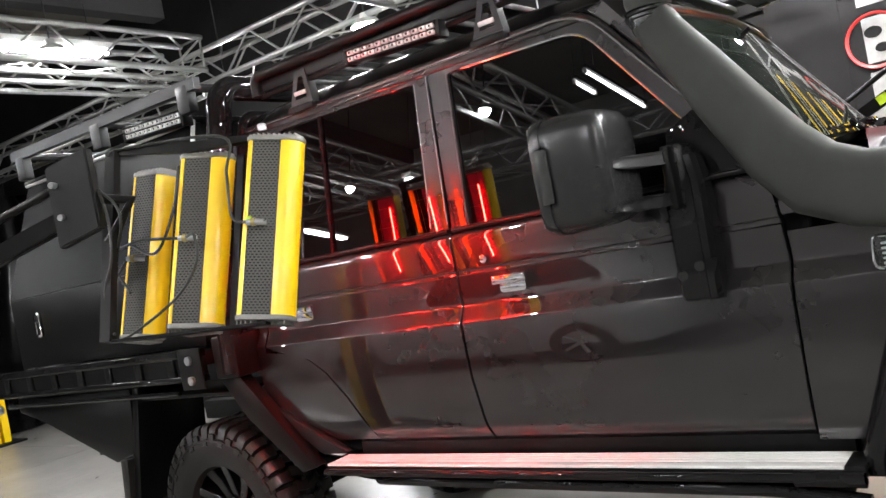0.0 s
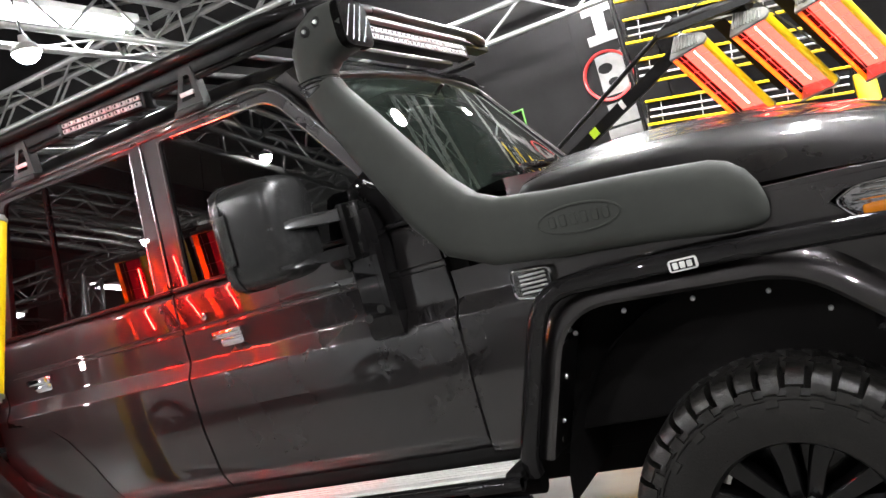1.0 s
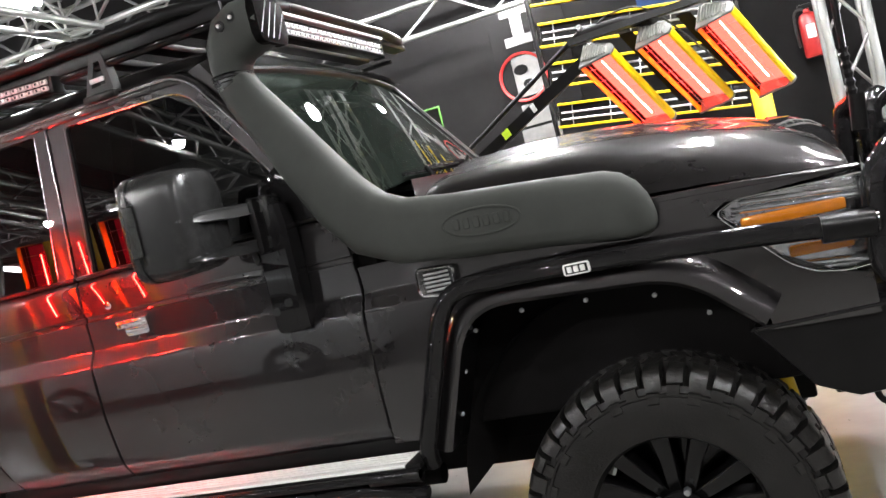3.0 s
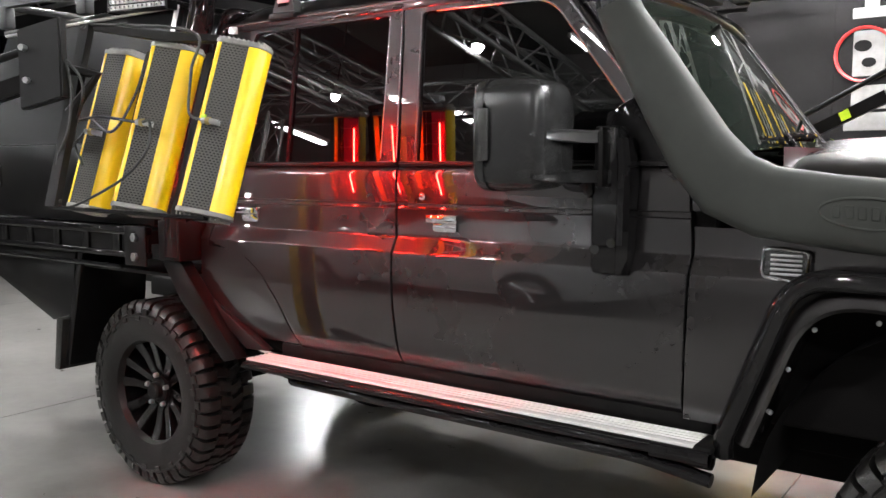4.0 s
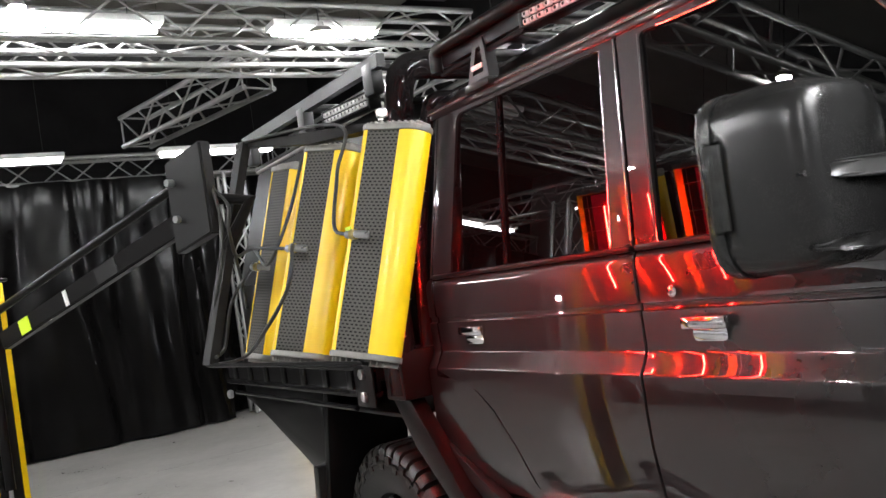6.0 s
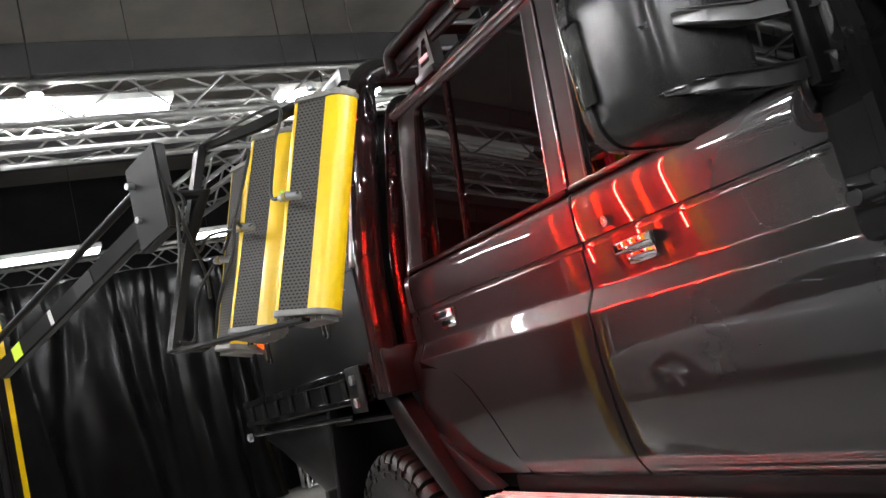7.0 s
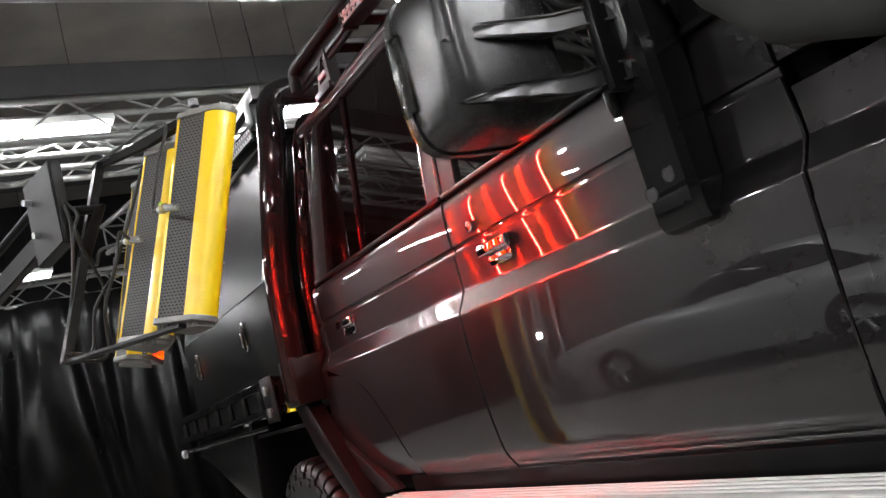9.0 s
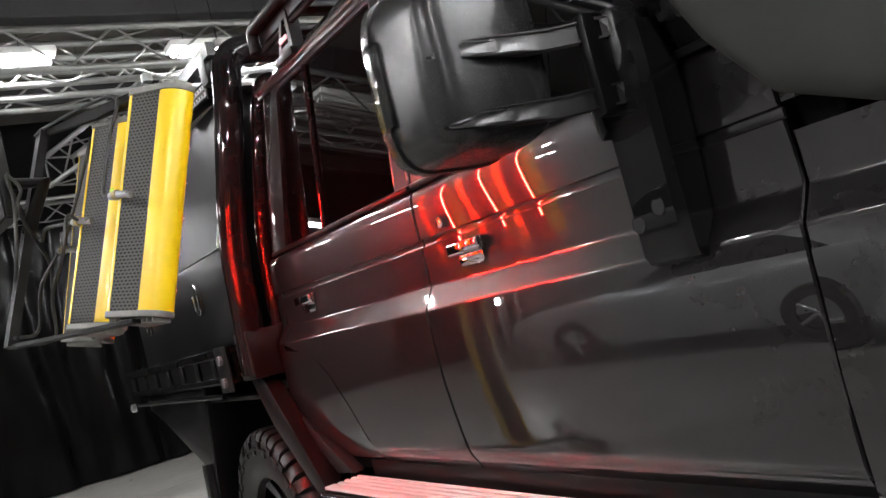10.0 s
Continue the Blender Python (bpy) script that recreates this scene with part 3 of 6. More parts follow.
def build_doors(truck):
    cab = [part("front_door", panel(ROWS_Z, lambda z: lerp(B_SHUT, z) + 0.0025, lambda z: lerp(FRONT_SHUT, z) - 0.0025), PAINT, truck, "graphite front door with chrome flap handle"),
           part("front_door", mirror(panel(ROWS_Z, lambda z: lerp(B_SHUT, z) + 0.0025, lambda z: lerp(FRONT_SHUT, z) - 0.0025)), PAINT, truck)]
    rear = [part("rear_door", panel(ROWS_Z, lambda z: lerp(REAR_SHUT, z) + 0.0025, lambda z: lerp(B_SHUT, z) - 0.0025), PAINT, truck, "graphite rear door lit red by curing lamps"),
            part("rear_door", mirror(panel(ROWS_Z, lambda z: lerp(REAR_SHUT, z) + 0.0025, lambda z: lerp(B_SHUT, z) - 0.0025)), PAINT, truck)]
    # window frames and panes
    f_out = cut_round([(-1.818, 1.43), (-1.842, 1.985), (-1.235, 1.975), (-0.793, 1.43)], [0.01, 0.02, 0.09, 0.01])
    f_in = cut_round([(-1.742, 1.437), (-1.758, 1.948), (-1.262, 1.935), (-0.86, 1.437)], [0.01, 0.02, 0.07, 0.01])
    r_out = cut_round([(-2.806, 1.43), (-2.720, 1.985), (-1.852, 1.985), (-1.826, 1.43)], [0.01, 0.02, 0.02, 0.01])
    r_in = cut_round([(-2.684, 1.437), (-2.602, 1.950), (-1.905, 1.950), (-1.905, 1.437)], [0.01, 0.03, 0.02, 0.01])
    both(lambda: frame_panel(f_out, f_in, green, 0.035), "window_frame", PAINT, cab)
    both(lambda: frame_panel(r_out, r_in, green, 0.035), "window_frame", PAINT, rear)
    both(lambda: pane([(-1.752, 1.425), (-1.768, 1.958), (-1.262, 1.945), (-0.845, 1.425)], green, 0.005, 0.010), "window_pane", TINT, cab, "dark tinted glass")
    both(lambda: pane([(-2.366, 1.425), (-2.366, 1.958), (-1.895, 1.958), (-1.895, 1.425)], green, 0.005, 0.010), "window_pane", TINT, rear, "dark tinted glass")
    both(lambda: pane([(-2.694, 1.425), (-2.608, 1.958), (-2.376, 1.958), (-2.376, 1.425)], green, 0.005, 0.010), "quarter_pane", TINT, rear, "dark tinted glass")
    both(lambda: tube([(-2.371, green(1.437) + 0.006, 1.437), (-2.371, green(1.95) + 0.006, 1.95)], 0.009, 8), "window_divider", GLOSS_BLACK, rear)
    both(lambda: tube([(-1.748, green(1.44) + 0.004, 1.44), (-1.763, green(1.945) + .004, 1.945)], 0.006, 8), "window_seal", SEAL, cab)
    both(lambda: tube(fillet([(-1.70, green(1.946) + .002, 1.946), (-1.262, green(1.938) + .002, 1.938), (-0.862, green(1.44) + .002, 1.44)], 0.07, 6), 0.0045, 8), "pillar_highlight", HIGHLIGHT_STRIP, cab)
    both(lambda: tube([(-1.829, green(1.45) - .001, 1.45), (-1.848, green(1.96) - .001, 1.96)], 0.0035, 6), "edge_highlight", HIGHLIGHT_STRIP, rear)
    both(lambda: tube([(-1.900, green(1.45) - .001, 1.45), (-1.902, green(1.945) - .001, 1.945)], 0.0030, 6), "edge_highlight", HIGHLIGHT_STRIP, rear)
    # belt mouldings
    both(lambda: box(-1.815, -0.80, 0.036, 0.066, 1.422, 1.438, 0.006), "belt_moulding", SATIN_BLACK, cab)
    both(lambda: box(-2.795, -1.828, 0.036, 0.066, 1.422, 1.438, 0.006), "belt_moulding", SATIN_BLACK, rear)
    for parents, x in ((cab, -1.548), (rear, -2.50)):
        both(lambda: door_handle(x)[0], "door_handle", CHROME, parents, "chrome flap handle")
        both(lambda: door_handle(x)[1], "handle_dish", CHROME, parents)
    both(lambda: lathe([(0.014, 0.03), (0.014, 0.022), (0.011, 0.02), (0.004, 0.02), (0.0001, 0.024)], (-1.70, 0, 1.320), "y", 16), "lock_barrel", CHROME, cab)


def build_cab(truck):
    # inner shell that shows dark in the shut gaps
    bm = box(CABEND + 0.02, -0.72, 0.075, W - 0.075, 0.68, 1.40, 0.02)
    part("cab_floor_tub", bm, UNDER, truck)
    lo = [(0.70, -2.45), (0.76, -2.53), (0.90, -2.83), (0.905, CABEND), (1.2, CABEND)]
    both(lambda: panel([0.74, 0.80, 0.85, 0.90, 0.95, 1.0, 1.055, 1.078, 1.092, 1.10], lambda z: lerp(lo, z), lambda z: lerp(REAR_SHUT, z) - 0.0025, nx=6), "quarter_panel", PAINT, [truck, truck])
    both(lambda: panel([1.10] + [z for z in ROWS_Z if z > 1.101], lambda z: CABEND, lambda z: lerp(REAR_SHUT, z) - 0.0025, nx=4), "corner_panel", PAINT, [truck, truck])
    # rear pillar with a rounded back corner
    def pillar():
        rows = []
        for z in (1.425, 1.55, 1.7, 1.85, 1.985):
            y = green(z)
            lean = (z - 1.43) * 0.165
            rows.append([(-2.808 + lean, y, z), (-2.822 + lean, y + .001, z), (-2.832 + lean, y + .006, z), (-2.838 + lean, y + .016, z), (CABEND + lean, y + 0.04, z), (CABEND + lean, y + 0.22, z), (-2.808 + lean, y + 0.06, z)])
        return rings(rows)
    both(pillar, "rear_pillar", PAINT, [truck, truck])
    part("cab_back", prism([(-2.838, 0.74), (-2.81, 0.74), (-2.81, 1.43), (-2.72, 1.99), (-2.748, 1.99), (-2.838, 1.43)], "y", 0.2, W - 0.2, 0.008), PAINT, truck)
    # centre post behind the door frames
    both(lambda: box(-1.90, -1.74, 0.12, 0.17, 1.40, 1.96, 0.01), "door_post", SEAL, [truck, truck])
    # screen pillar
    def apillar():
        a0, a1 = Vector((-0.748, 0.052, 1.40)), Vector((-1.195, 0.122, 1.99))
        rows = []
        for k in range(7):
            p = a0.lerp(a1, k / 6)
            rows.append([p + Vector(q) for q in ((-0.035, 0.0, 0), (0.02, -0.012, 0.01), (0.055, 0.006, 0.02), (0.06, 0.05, 0.03), (-0.01, 0.07, 0.02))])
        return rings(rows)
    both(apillar, "screen_pillar", PAINT, [truck, truck])
    # roof with gutters
    rows = []
    for x, dz in ((-2.785, -0.03), (-2.765, 0.0), (-2.6, 0.012), (-2.0, 0.02), (-1.5, 0.014), (-1.22, -0.004), (-1.12, -0.03), (-1.085, -0.055)):
        row = []
        for k in range(21):
            f = 0.5 - 0.5 * math.cos(math.pi * k / 20)
            y = 0.125 + (W - 0.25) * f
            edge = 1 - abs(2 * f - 1) ** 14
            row.append((x, y, 2.002 + dz * min(1, edge * 2 + .3) + 0.070 * edge))
        rows.append(row)
    bm = rings(rows, closed=False, caps=False)
    bmesh.ops.solidify(bm, geom=bm.faces[:], thickness=0.03)
    part("roof", bm, PAINT, truck)
    def gutter():
        pts = fillet([(-2.775, 0.118, 1.992), (-1.24, 0.112, 1.992), (-0.765, 0.028, 1.425)], 0.10, 6)
        return tube(pts, 0.013, 8, flat=0.8)
    both(gutter, "roof_gutter", PAINT, [truck, truck], "glossy rain gutter")
    # thin strip that draws the gutter's highlight
    def gutter_glint():
        pts = fillet([(-2.770, 0.106, 1.987), (-1.245, 0.100, 1.987), (-0.780, 0.017, 1.430)], 0.10, 6)
        return tube(pts, 0.0042, 6)
    both(gutter_glint, "gutter_highlight", HIGHLIGHT_STRIP, [truck, truck], "bright strip painting the highlight on the gutter lip")
    both(lambda: box(-2.76, -1.26, 0.105, 0.135, 1.962, 1.985, 0.006), "cant_rail", PAINT, [truck, truck])
    # windscreen, header and cowl
    def scr(y, z):
        t = (z - 1.44) / 0.53
        bow = 0.07 * (1 - ((y - W / 2) / 0.70) ** 2)
        return -0.715 - 0.40 * t + bow
    rows = []
    for k in range(25):
        z = 1.44 + 0.53 * k / 24
        half = 0.735 - 0.08 * k / 24
        rows.append([(scr(W / 2 + half * (i / 20 - 1), z), W / 2 + half * (i / 20 - 1), z) for i in range(41)])
    part("windscreen", rings(rows, False, False), SCREEN, truck, "greenish windscreen glass reflecting lamps")
    pts = [(scr(W / 2 + h * f, z) + .004, W / 2 + h * f, z) for h, f, z in ((.735, -1, 1.44), (.655, -1, 1.965), (.40, -1, 1.972), (0, 1, 1.975), (.40, 1, 1.972), (.655, 1, 1.965), (.735, 1, 1.44))]
    part("screen_surround", tube(fillet(pts, 0.05), 0.014, 8), SATIN_BLACK, truck)
    rows = [[(scr(y, 1.44) + dx, y, z) for y in [0.09 + (W - .18) * i / 12 for i in range(13)]] for dx, z in ((-0.03, 1.40), (0.0, 1.436), (0.05, 1.452), (0.10, 1.464), (0.17, 1.472), (0.17, 1.40))]
    part("cowl", rings(rows, False, False), PAINT, truck, "painted cowl below the windscreen")
    for k in range(14):
        y = 0.30 + 0.08 * k
        part("cowl_slot", box(scr(y, 1.44) + .062, scr(y, 1.44) + .095, y, y + .055, 1.452, 1.468, 0.002, 1), SATIN_BLACK, truck)
    for y0 in (0.40, 1.02):
        bm = tube([(scr(y0, 1.44) + 0.08, y0, 1.47), (scr(y0 + .15, 1.5) + 0.05, y0 + .1, 1.515), (scr(y0 + .5, 1.5) + .03, y0 + .52, 1.525)], 0.010, 8)
        tube([(scr(y0 - .05, 1.5) + .03, y0 - .02, 1.505), (scr(y0 + .52, 1.5) + .022, y0 + .52, 1.512)], 0.007, 6, bm)
        part("wiper", bm, GLOSS_BLACK, truck)
    bm = tube(fillet([(scr(W / 2, 1.92) + .03, W / 2, 1.925), (scr(W / 2, 1.90) - .03, W / 2, 1.90)], .01), 0.008, 8)
    box(scr(W / 2, 1.9) - .06, scr(W / 2, 1.9) - .035, W / 2 - .10, W / 2 + .10, 1.86, 1.91, 0.008, 2, bm)
    part("inner_mirror", bm, SATIN_BLACK, truck)
    # seats, dash and wheel in the dim interior
    for x in (-1.45, -2.35):
        for y in (0.42, 1.27):
            bm = box(x - .05, x + .45, y - .25, y + .25, 0.95, 1.10, 0.05, 3)
            box(x - .18, x - .02, y - .25, y + .25, 1.05, 1.62, 0.06, 3, bm)
            box(x - .17, x - .06, y - .13, y + .13, 1.65, 1.84, 0.04, 3, bm)
            part("seat", bm, INTERIOR, truck)
    part("dashboard", box(-1.0, -0.74, 0.12, W - .12, 1.15, 1.43, 0.05, 3), INTERIOR, truck)
    bm = bmesh.new()
    pts = [(-1.12 + 0.06 * math.sin(a), 0.42 + 0.19 * math.cos(a), 1.35 + 0.18 * math.sin(a)) for a in [2 * math.pi * k / 24 for k in range(25)]]
    part("steering_wheel", tube(pts, 0.014, 8, bm, caps=False), INTERIOR, truck)


def build_front(truck):
    # front wing with a squared arch; x over z shut lines on either side of the opening
    arch_r = [(0.70, -0.57), (0.95, -0.52), (1.04, -0.47), (1.09, -0.38), (1.10, -0.2)]
    zlow = [0.72, 0.80, 0.90, 0.97, 1.02, 1.06, 1.09]
    wing = lambda z: lerp([(0.7, 0.016), (0.9, 0.0), (1.1, 0.0), (1.2, 0.004), (1.255, 0.012), (1.28, 0.03), (1.30, 0.06)], z)
    def blend(bm):
        for v in bm.verts:
            t = min(1.0, max(0.0, (-0.42 - v.co.x) / 0.22))
            t = t * t * (3 - 2 * t)
            if v.co.z > 1.05:
                v.co.y += t * (skin(v.co.z) - wing(v.co.z))
        return bm
    both(lambda: panel(zlow, lambda z: lerp(FRONT_SHUT, z) + 0.0025, lambda z: lerp(arch_r, z), yfun=wing, nx=5), "front_wing", PAINT, [truck, truck])
    both(lambda: blend(panel([1.09, 1.10, 1.11, 1.12] + [z for z in ROWS_Z if 1.121 < z < 1.25] + [1.256], lambda z: lerp(FRONT_SHUT, z) + 0.0025, lambda z: lerp([(1.09, .345), (1.195, .238), (1.256, .36)], z), yfun=wing, nx=24)), "wing_top", PAINT, [truck, truck])
    both(lambda: panel([0.875, 0.93, 0.975, 0.99, 1.03, 1.06, 1.09], lambda z: lerp([(0.875, 0.33), (0.93, 0.32), (1.0, 0.25), (1.09, 0.15)], z), lambda z: lerp([(0.975, 0.575), (0.99, 0.505), (1.03, 0.435), (1.06, 0.378), (1.09, 0.345)], z), yfun=wing, nx=4), "wing_nose", PAINT, [truck, truck])
    # cowl corner between door, wing and screen
    both(lambda: panel([1.30, 1.33, 1.36, 1.395, 1.41], lambda z: lerp(FRONT_SHUT, z) + 0.0025, lambda z: -0.50 - (z - 1.3) * 1.3, yfun=lambda z: lerp([(1.29, 0.03), (1.38, 0.04), (1.41, 0.075)], z), nx=4), "cowl_corner", PAINT, [truck, truck])
    # narrow wing edge under the bonnet's shut line
    both(lambda: prism([(-0.60, 1.245), (0.20, 1.215), (0.245, 1.202), (0.300, 1.222), (0.600, 1.222), (0.600, 1.236), (0.30, 1.258), (-0.60, 1.290)], "y", 0.008, 0.075, 0.008), "wing_edge", PAINT, [truck, truck])
    # bonnet
    def crown(x):
        return lerp([(-0.545, 1.498), (-0.53, 1.506), (-0.4, 1.518), (-0.15, 1.512), (0.15, 1.472), (0.40, 1.412), (0.52, 1.355), (0.57, 1.29)], x)
    rows = []
    for x in (-0.545, -0.535, -0.48, -0.3, -0.1, 0.1, 0.25, 0.38, 0.47, 0.53, 0.565, 0.575):
        c = crown(x)
        e = lerp([(-0.64, 1.300), (0.2, 1.272), (0.57, 1.238)], x)
        row = []
        for f, h in ((-1, 0.0), (-0.985, 0.12), (-0.955, 0.30), (-0.90, 0.52), (-0.83, 0.68), (-0.72, 0.79), (-0.56, 0.85), (-0.50, 0.90), (-0.42, 0.965), (-0.2, 0.995), (0, 1.0),
                     (0.2, 0.995), (0.42, 0.965), (0.50, 0.90), (0.56, 0.85), (0.72, 0.79), (0.83, 0.68), (0.90, 0.52), (0.955, 0.30), (0.985, 0.12), (1, 0.0)):
            row.append((x, W / 2 + f * (W / 2 - 0.035), e + (c - e) * h))
        rows.append(row)
    bm = rings(rows, False, False)
    bmesh.ops.solidify(bm, geom=bm.faces[:], thickness=0.02)
    part("bonnet", bm, PAINT, truck, "polished graphite bonnet reflecting red lamps")
    # tinted stone guard along the bonnet's nose
    rows = []
    for dx, dz in ((0.44, 1.402), (0.50, 1.392), (0.555, 1.365), (0.60, 1.33), (0.615, 1.29), (0.605, 1.29), (0.585, 1.33), (0.54, 1.355)):
        rows.append([(dx - 0.10 * abs(2 * f - 1) ** 3, 0.13 + (W - .26) * f, dz - 0.115 * abs(2 * f - 1) ** 3) for f in [k / 12 for k in range(13)]])
    part("bonnet_protector", rings(rows, False, False), GLOSS_BLACK, truck, "dark tinted bonnet protector")
    part("engine_bay_tub", box(-0.70, 0.50, 0.16, W - .16, 0.70, 1.20, 0.02), UNDER, truck)
    part("radiator_support", box(0.44, 0.55, 0.10, W - .10, 0.80, 1.21, 0.01), UNDER, truck)
    part("grille", box(0.55, 0.60, 0.34, W - .34, 0.98, 1.23, 0.01), SATIN_BLACK, truck)
    # headlamps wrapping round the corner
    for s in (0, 1):
        poly = cut_round([(0.252, 1.188), (0.305, 1.214), (0.50, 1.213), (0.602, 1.214), (0.60, 1.000), (0.52, 0.992), (0.45, 1.004), (0.40, 1.032), (0.36, 1.074), (0.298, 1.137)], 0.018)
        shell = part("headlamp", (lambda b: mirror(b) if s else b)(prism(poly, "y", -0.012, 0.30, 0.012)), LENS, truck, "large clear headlamp with amber indicator")
        part("reflector", (lambda b: mirror(b) if s else b)(prism(cut_round([(0.257, 1.187), (0.307, 1.210), (0.50, 1.209), (0.597, 1.210), (0.595, 1.004), (0.52, 0.996), (0.452, 1.008), (0.403, 1.036), (0.364, 1.077), (0.303, 1.139)], 0.018), "y", 0.016, 0.28, 0.004)), LAMPCHROME, shell)
        for xa, xb, z in ((0.310, 0.58, 1.202), (0.290, 0.585, 1.186), (0.315, 0.585, 1.122), (0.340, 0.585, 1.100), (0.430, 0.585, 1.022)):
            part("reflector_ridge", (lambda b: mirror(b) if s else b)(tube([(xa, 0.012, z), (xb, 0.012, z - (xb - xa) * .08)], 0.009, 10)), LAMPCHROME, shell)
        for xx, z in ((0.345, 1.178), (0.47, 1.10), (0.555, 1.055)):
            part("bulb_cup", (lambda b: mirror(b) if s else b)(lathe([(0.026, 0.002), (0.018, 0.016), (0.006, 0.02), (0.0001, 0.008)], (xx, 0, z), "y", 18)), LAMPCHROME, shell)
        part("bezel", (lambda b: mirror(b) if s else b)(tube([(a, -0.010, b) for a, b in poly + poly[:1]], 0.0028, 6, caps=False)), LAMPCHROME, shell)
        for za, zb, xa in ((1.136, 1.166, 0.306), (1.044, 1.072, 0.402)):
            part("indicator", (lambda b: mirror(b) if s else b)(box(xa, 0.55, -0.004, 0.03, za, zb, 0.008)), AMBER, shell, "amber indicator lens")
        # side repeater
        rep = part("side_repeater", (lambda b: mirror(b) if s else b)(prism(cut_round([(-0.575, 1.140), (-0.465, 1.126), (-0.459, 1.207), (-0.569, 1.216)], 0.016), "y", -0.016, 0.004, 0.004)), LENS, truck, "clear ribbed side repeater lens")
        part("repeater_bezel", (lambda b: mirror(b) if s else b)(tube([(a, -0.012, b) for a, b in (lambda q: q + q[:1])(cut_round([(-0.575, 1.140), (-0.465, 1.126), (-0.459, 1.207), (-0.569, 1.216)], 0.016))], 0.0045, 6, caps=False)), CHROME, rep)
        for k in range(5):
            bm = box(-0.556, -0.478, -0.007, 0.0, 1.144 + 0.012 * k, 1.150 + 0.012 * k, 0.002, 1)
            part("repeater_rib", mirror(bm) if s else bm, LEDCELL, rep)
    # black flare over the arch, wide and square shouldered
    def flare():
        path = fillet([(-0.60, -0.0, 0.70), (-0.455, -0.0, 1.105), (0.145, -0.0, 1.072), (0.322, -0.0, 0.915)], 0.15, 8)
        prof = [(0.066, 0.012), (0.055, -0.020), (0.036, -0.046), (0.010, -0.060), (-0.012, -0.060), (-0.022, -0.050), (-0.024, 0.10), (0.02, 0.10)]
        rows = []
        for i, p in enumerate(path):
            d = (path[min(i + 1, len(path) - 1)] - path[max(i - 1, 0)]).normalized()
            nrm = Vector((-d.z, 0, d.x))
            rows.append([p + nrm * a + Vector((0, b, 0)) for a, b in prof])
        return rings(rows)
    fl = both(flare, "wheel_arch_flare", PAINT, [truck, truck], "wide graphite wheel-arch flare")
    for xx, zz in ((-0.505, 0.92), (-0.445, 1.03), (-0.30, 1.062), (-0.12, 1.056), (0.06, 1.035), (0.185, 0.965), (-0.545, 0.80)):
        for s in (0, 1):
            bm = lathe([(0.0065, 0.0), (0.0065, -0.006), (0.004, -0.008), (0.0001, -0.008)], (xx, 0.012, zz - .02), "y", 10)
            part("arch_screw", mirror(bm) if s else bm, STEEL, fl[s])
    # inner arch liner
    def liner():
        path = [Vector((math.cos(a) * 0.54 - .05, 0, 0.50 + math.sin(a) * 0.56)) for a in [math.pi * (0.20 + 0.78 * k / 16) for k in range(17)]]
        bm = rings([[p + Vector((0, 0.02, 0)), p + Vector((0, 0.46, 0))] for p in path], False, False)
        c = bm.verts.new((-.05, 0.46, 0.5))
        bm.verts.ensure_lookup_table()
        far = [v for v in bm.verts if abs(v.co.y - 0.46) < 1e-4 and v is not c]
        for a, b in zip(far, far[1:]):
            bm.faces.new((a, b, c))
        return bm
    both(liner, "arch_liner", UNDER, [truck, truck])
    # side rail from bull bar to step, with its badge
    def rail():
        return tube(fillet([(0.60, -0.075, 1.102), (0.30, -0.085, 1.128), (-0.10, -0.088, 1.148), (-0.478, -0.088, 1.152), (-0.635, -0.085, 0.72), (-0.64, -0.06, 0.67)], 0.10, 7), 0.027, 14)
    rl = both(rail, "side_rail", GLOSS_BLACK, [truck, truck], "gloss black tubular side rail")
    for s in (0, 1):
        f = (lambda b: mirror(b)) if s else (lambda b: b)
        bd = part("badge", f(prism(cut_round([(-0.132, 1.124), (-0.062, 1.124), (-0.062, 1.154), (-0.132, 1.154)], 0.008), "y", -0.118, -0.108, 0.002)), WHITEPL, rl[s], "small white badge with black marks")
    for s in (0, 1):
        f = (lambda b: mirror(b)) if s else (lambda b: b)
        bm = box(-0.126, -0.068, -0.1205, -0.117, 1.128, 1.150, 0.001, 1)
        part("badge_field", f(bm), SATIN_BLACK, rl[s])
        for k in range(3):
            part("badge_mark", f(box(-0.121 + 0.017 * k, -0.108 + 0.017 * k, -0.1225, -0.119, 1.131, 1.147, 0.002, 1)), WHITEPL, rl[s])
    # bull bar
    bar = part("bull_bar", box(0.62, 0.86, 0.05, W - .05, 0.70, 0.98, 0.04, 3), SATIN_BLACK, truck, "heavy black steel bull bar")
    def wingplate():
        return prism([(0.270, 0.884), (0.395, 0.712), (0.49, 0.672), (0.66, 0.69), (0.86, 0.75), (0.86, 0.92), (0.63, 0.888)], "y", 0.015, 0.14, 0.012)
    both(wingplate, "bumper_wing", SATIN_BLACK, [bar, bar])
    def shelf():
        return prism([(0.266, 0.874), (0.63, 0.890), (0.64, 0.906), (0.28, 0.890)], "y", 0.0, 0.22, 0.006)
    both(shelf, "bumper_ledge", GLOSS_BLACK, [bar, bar])
    def hoop():
        return tube(fillet([(0.72, 0.25, 0.930), (0.655, 0.0, 0.940), (0.600, -0.045, 0.985), (0.604, -0.05, 1.09), (0.618, -0.048, 1.205), (0.670, -0.01, 1.256), (0.745, 0.25, 1.272), (0.77, W / 2, 1.275)], 0.045, 6), 0.035, 14)
    both(hoop, "hoop", GLOSS_BLACK, [bar, bar], "gloss black bull bar tube")
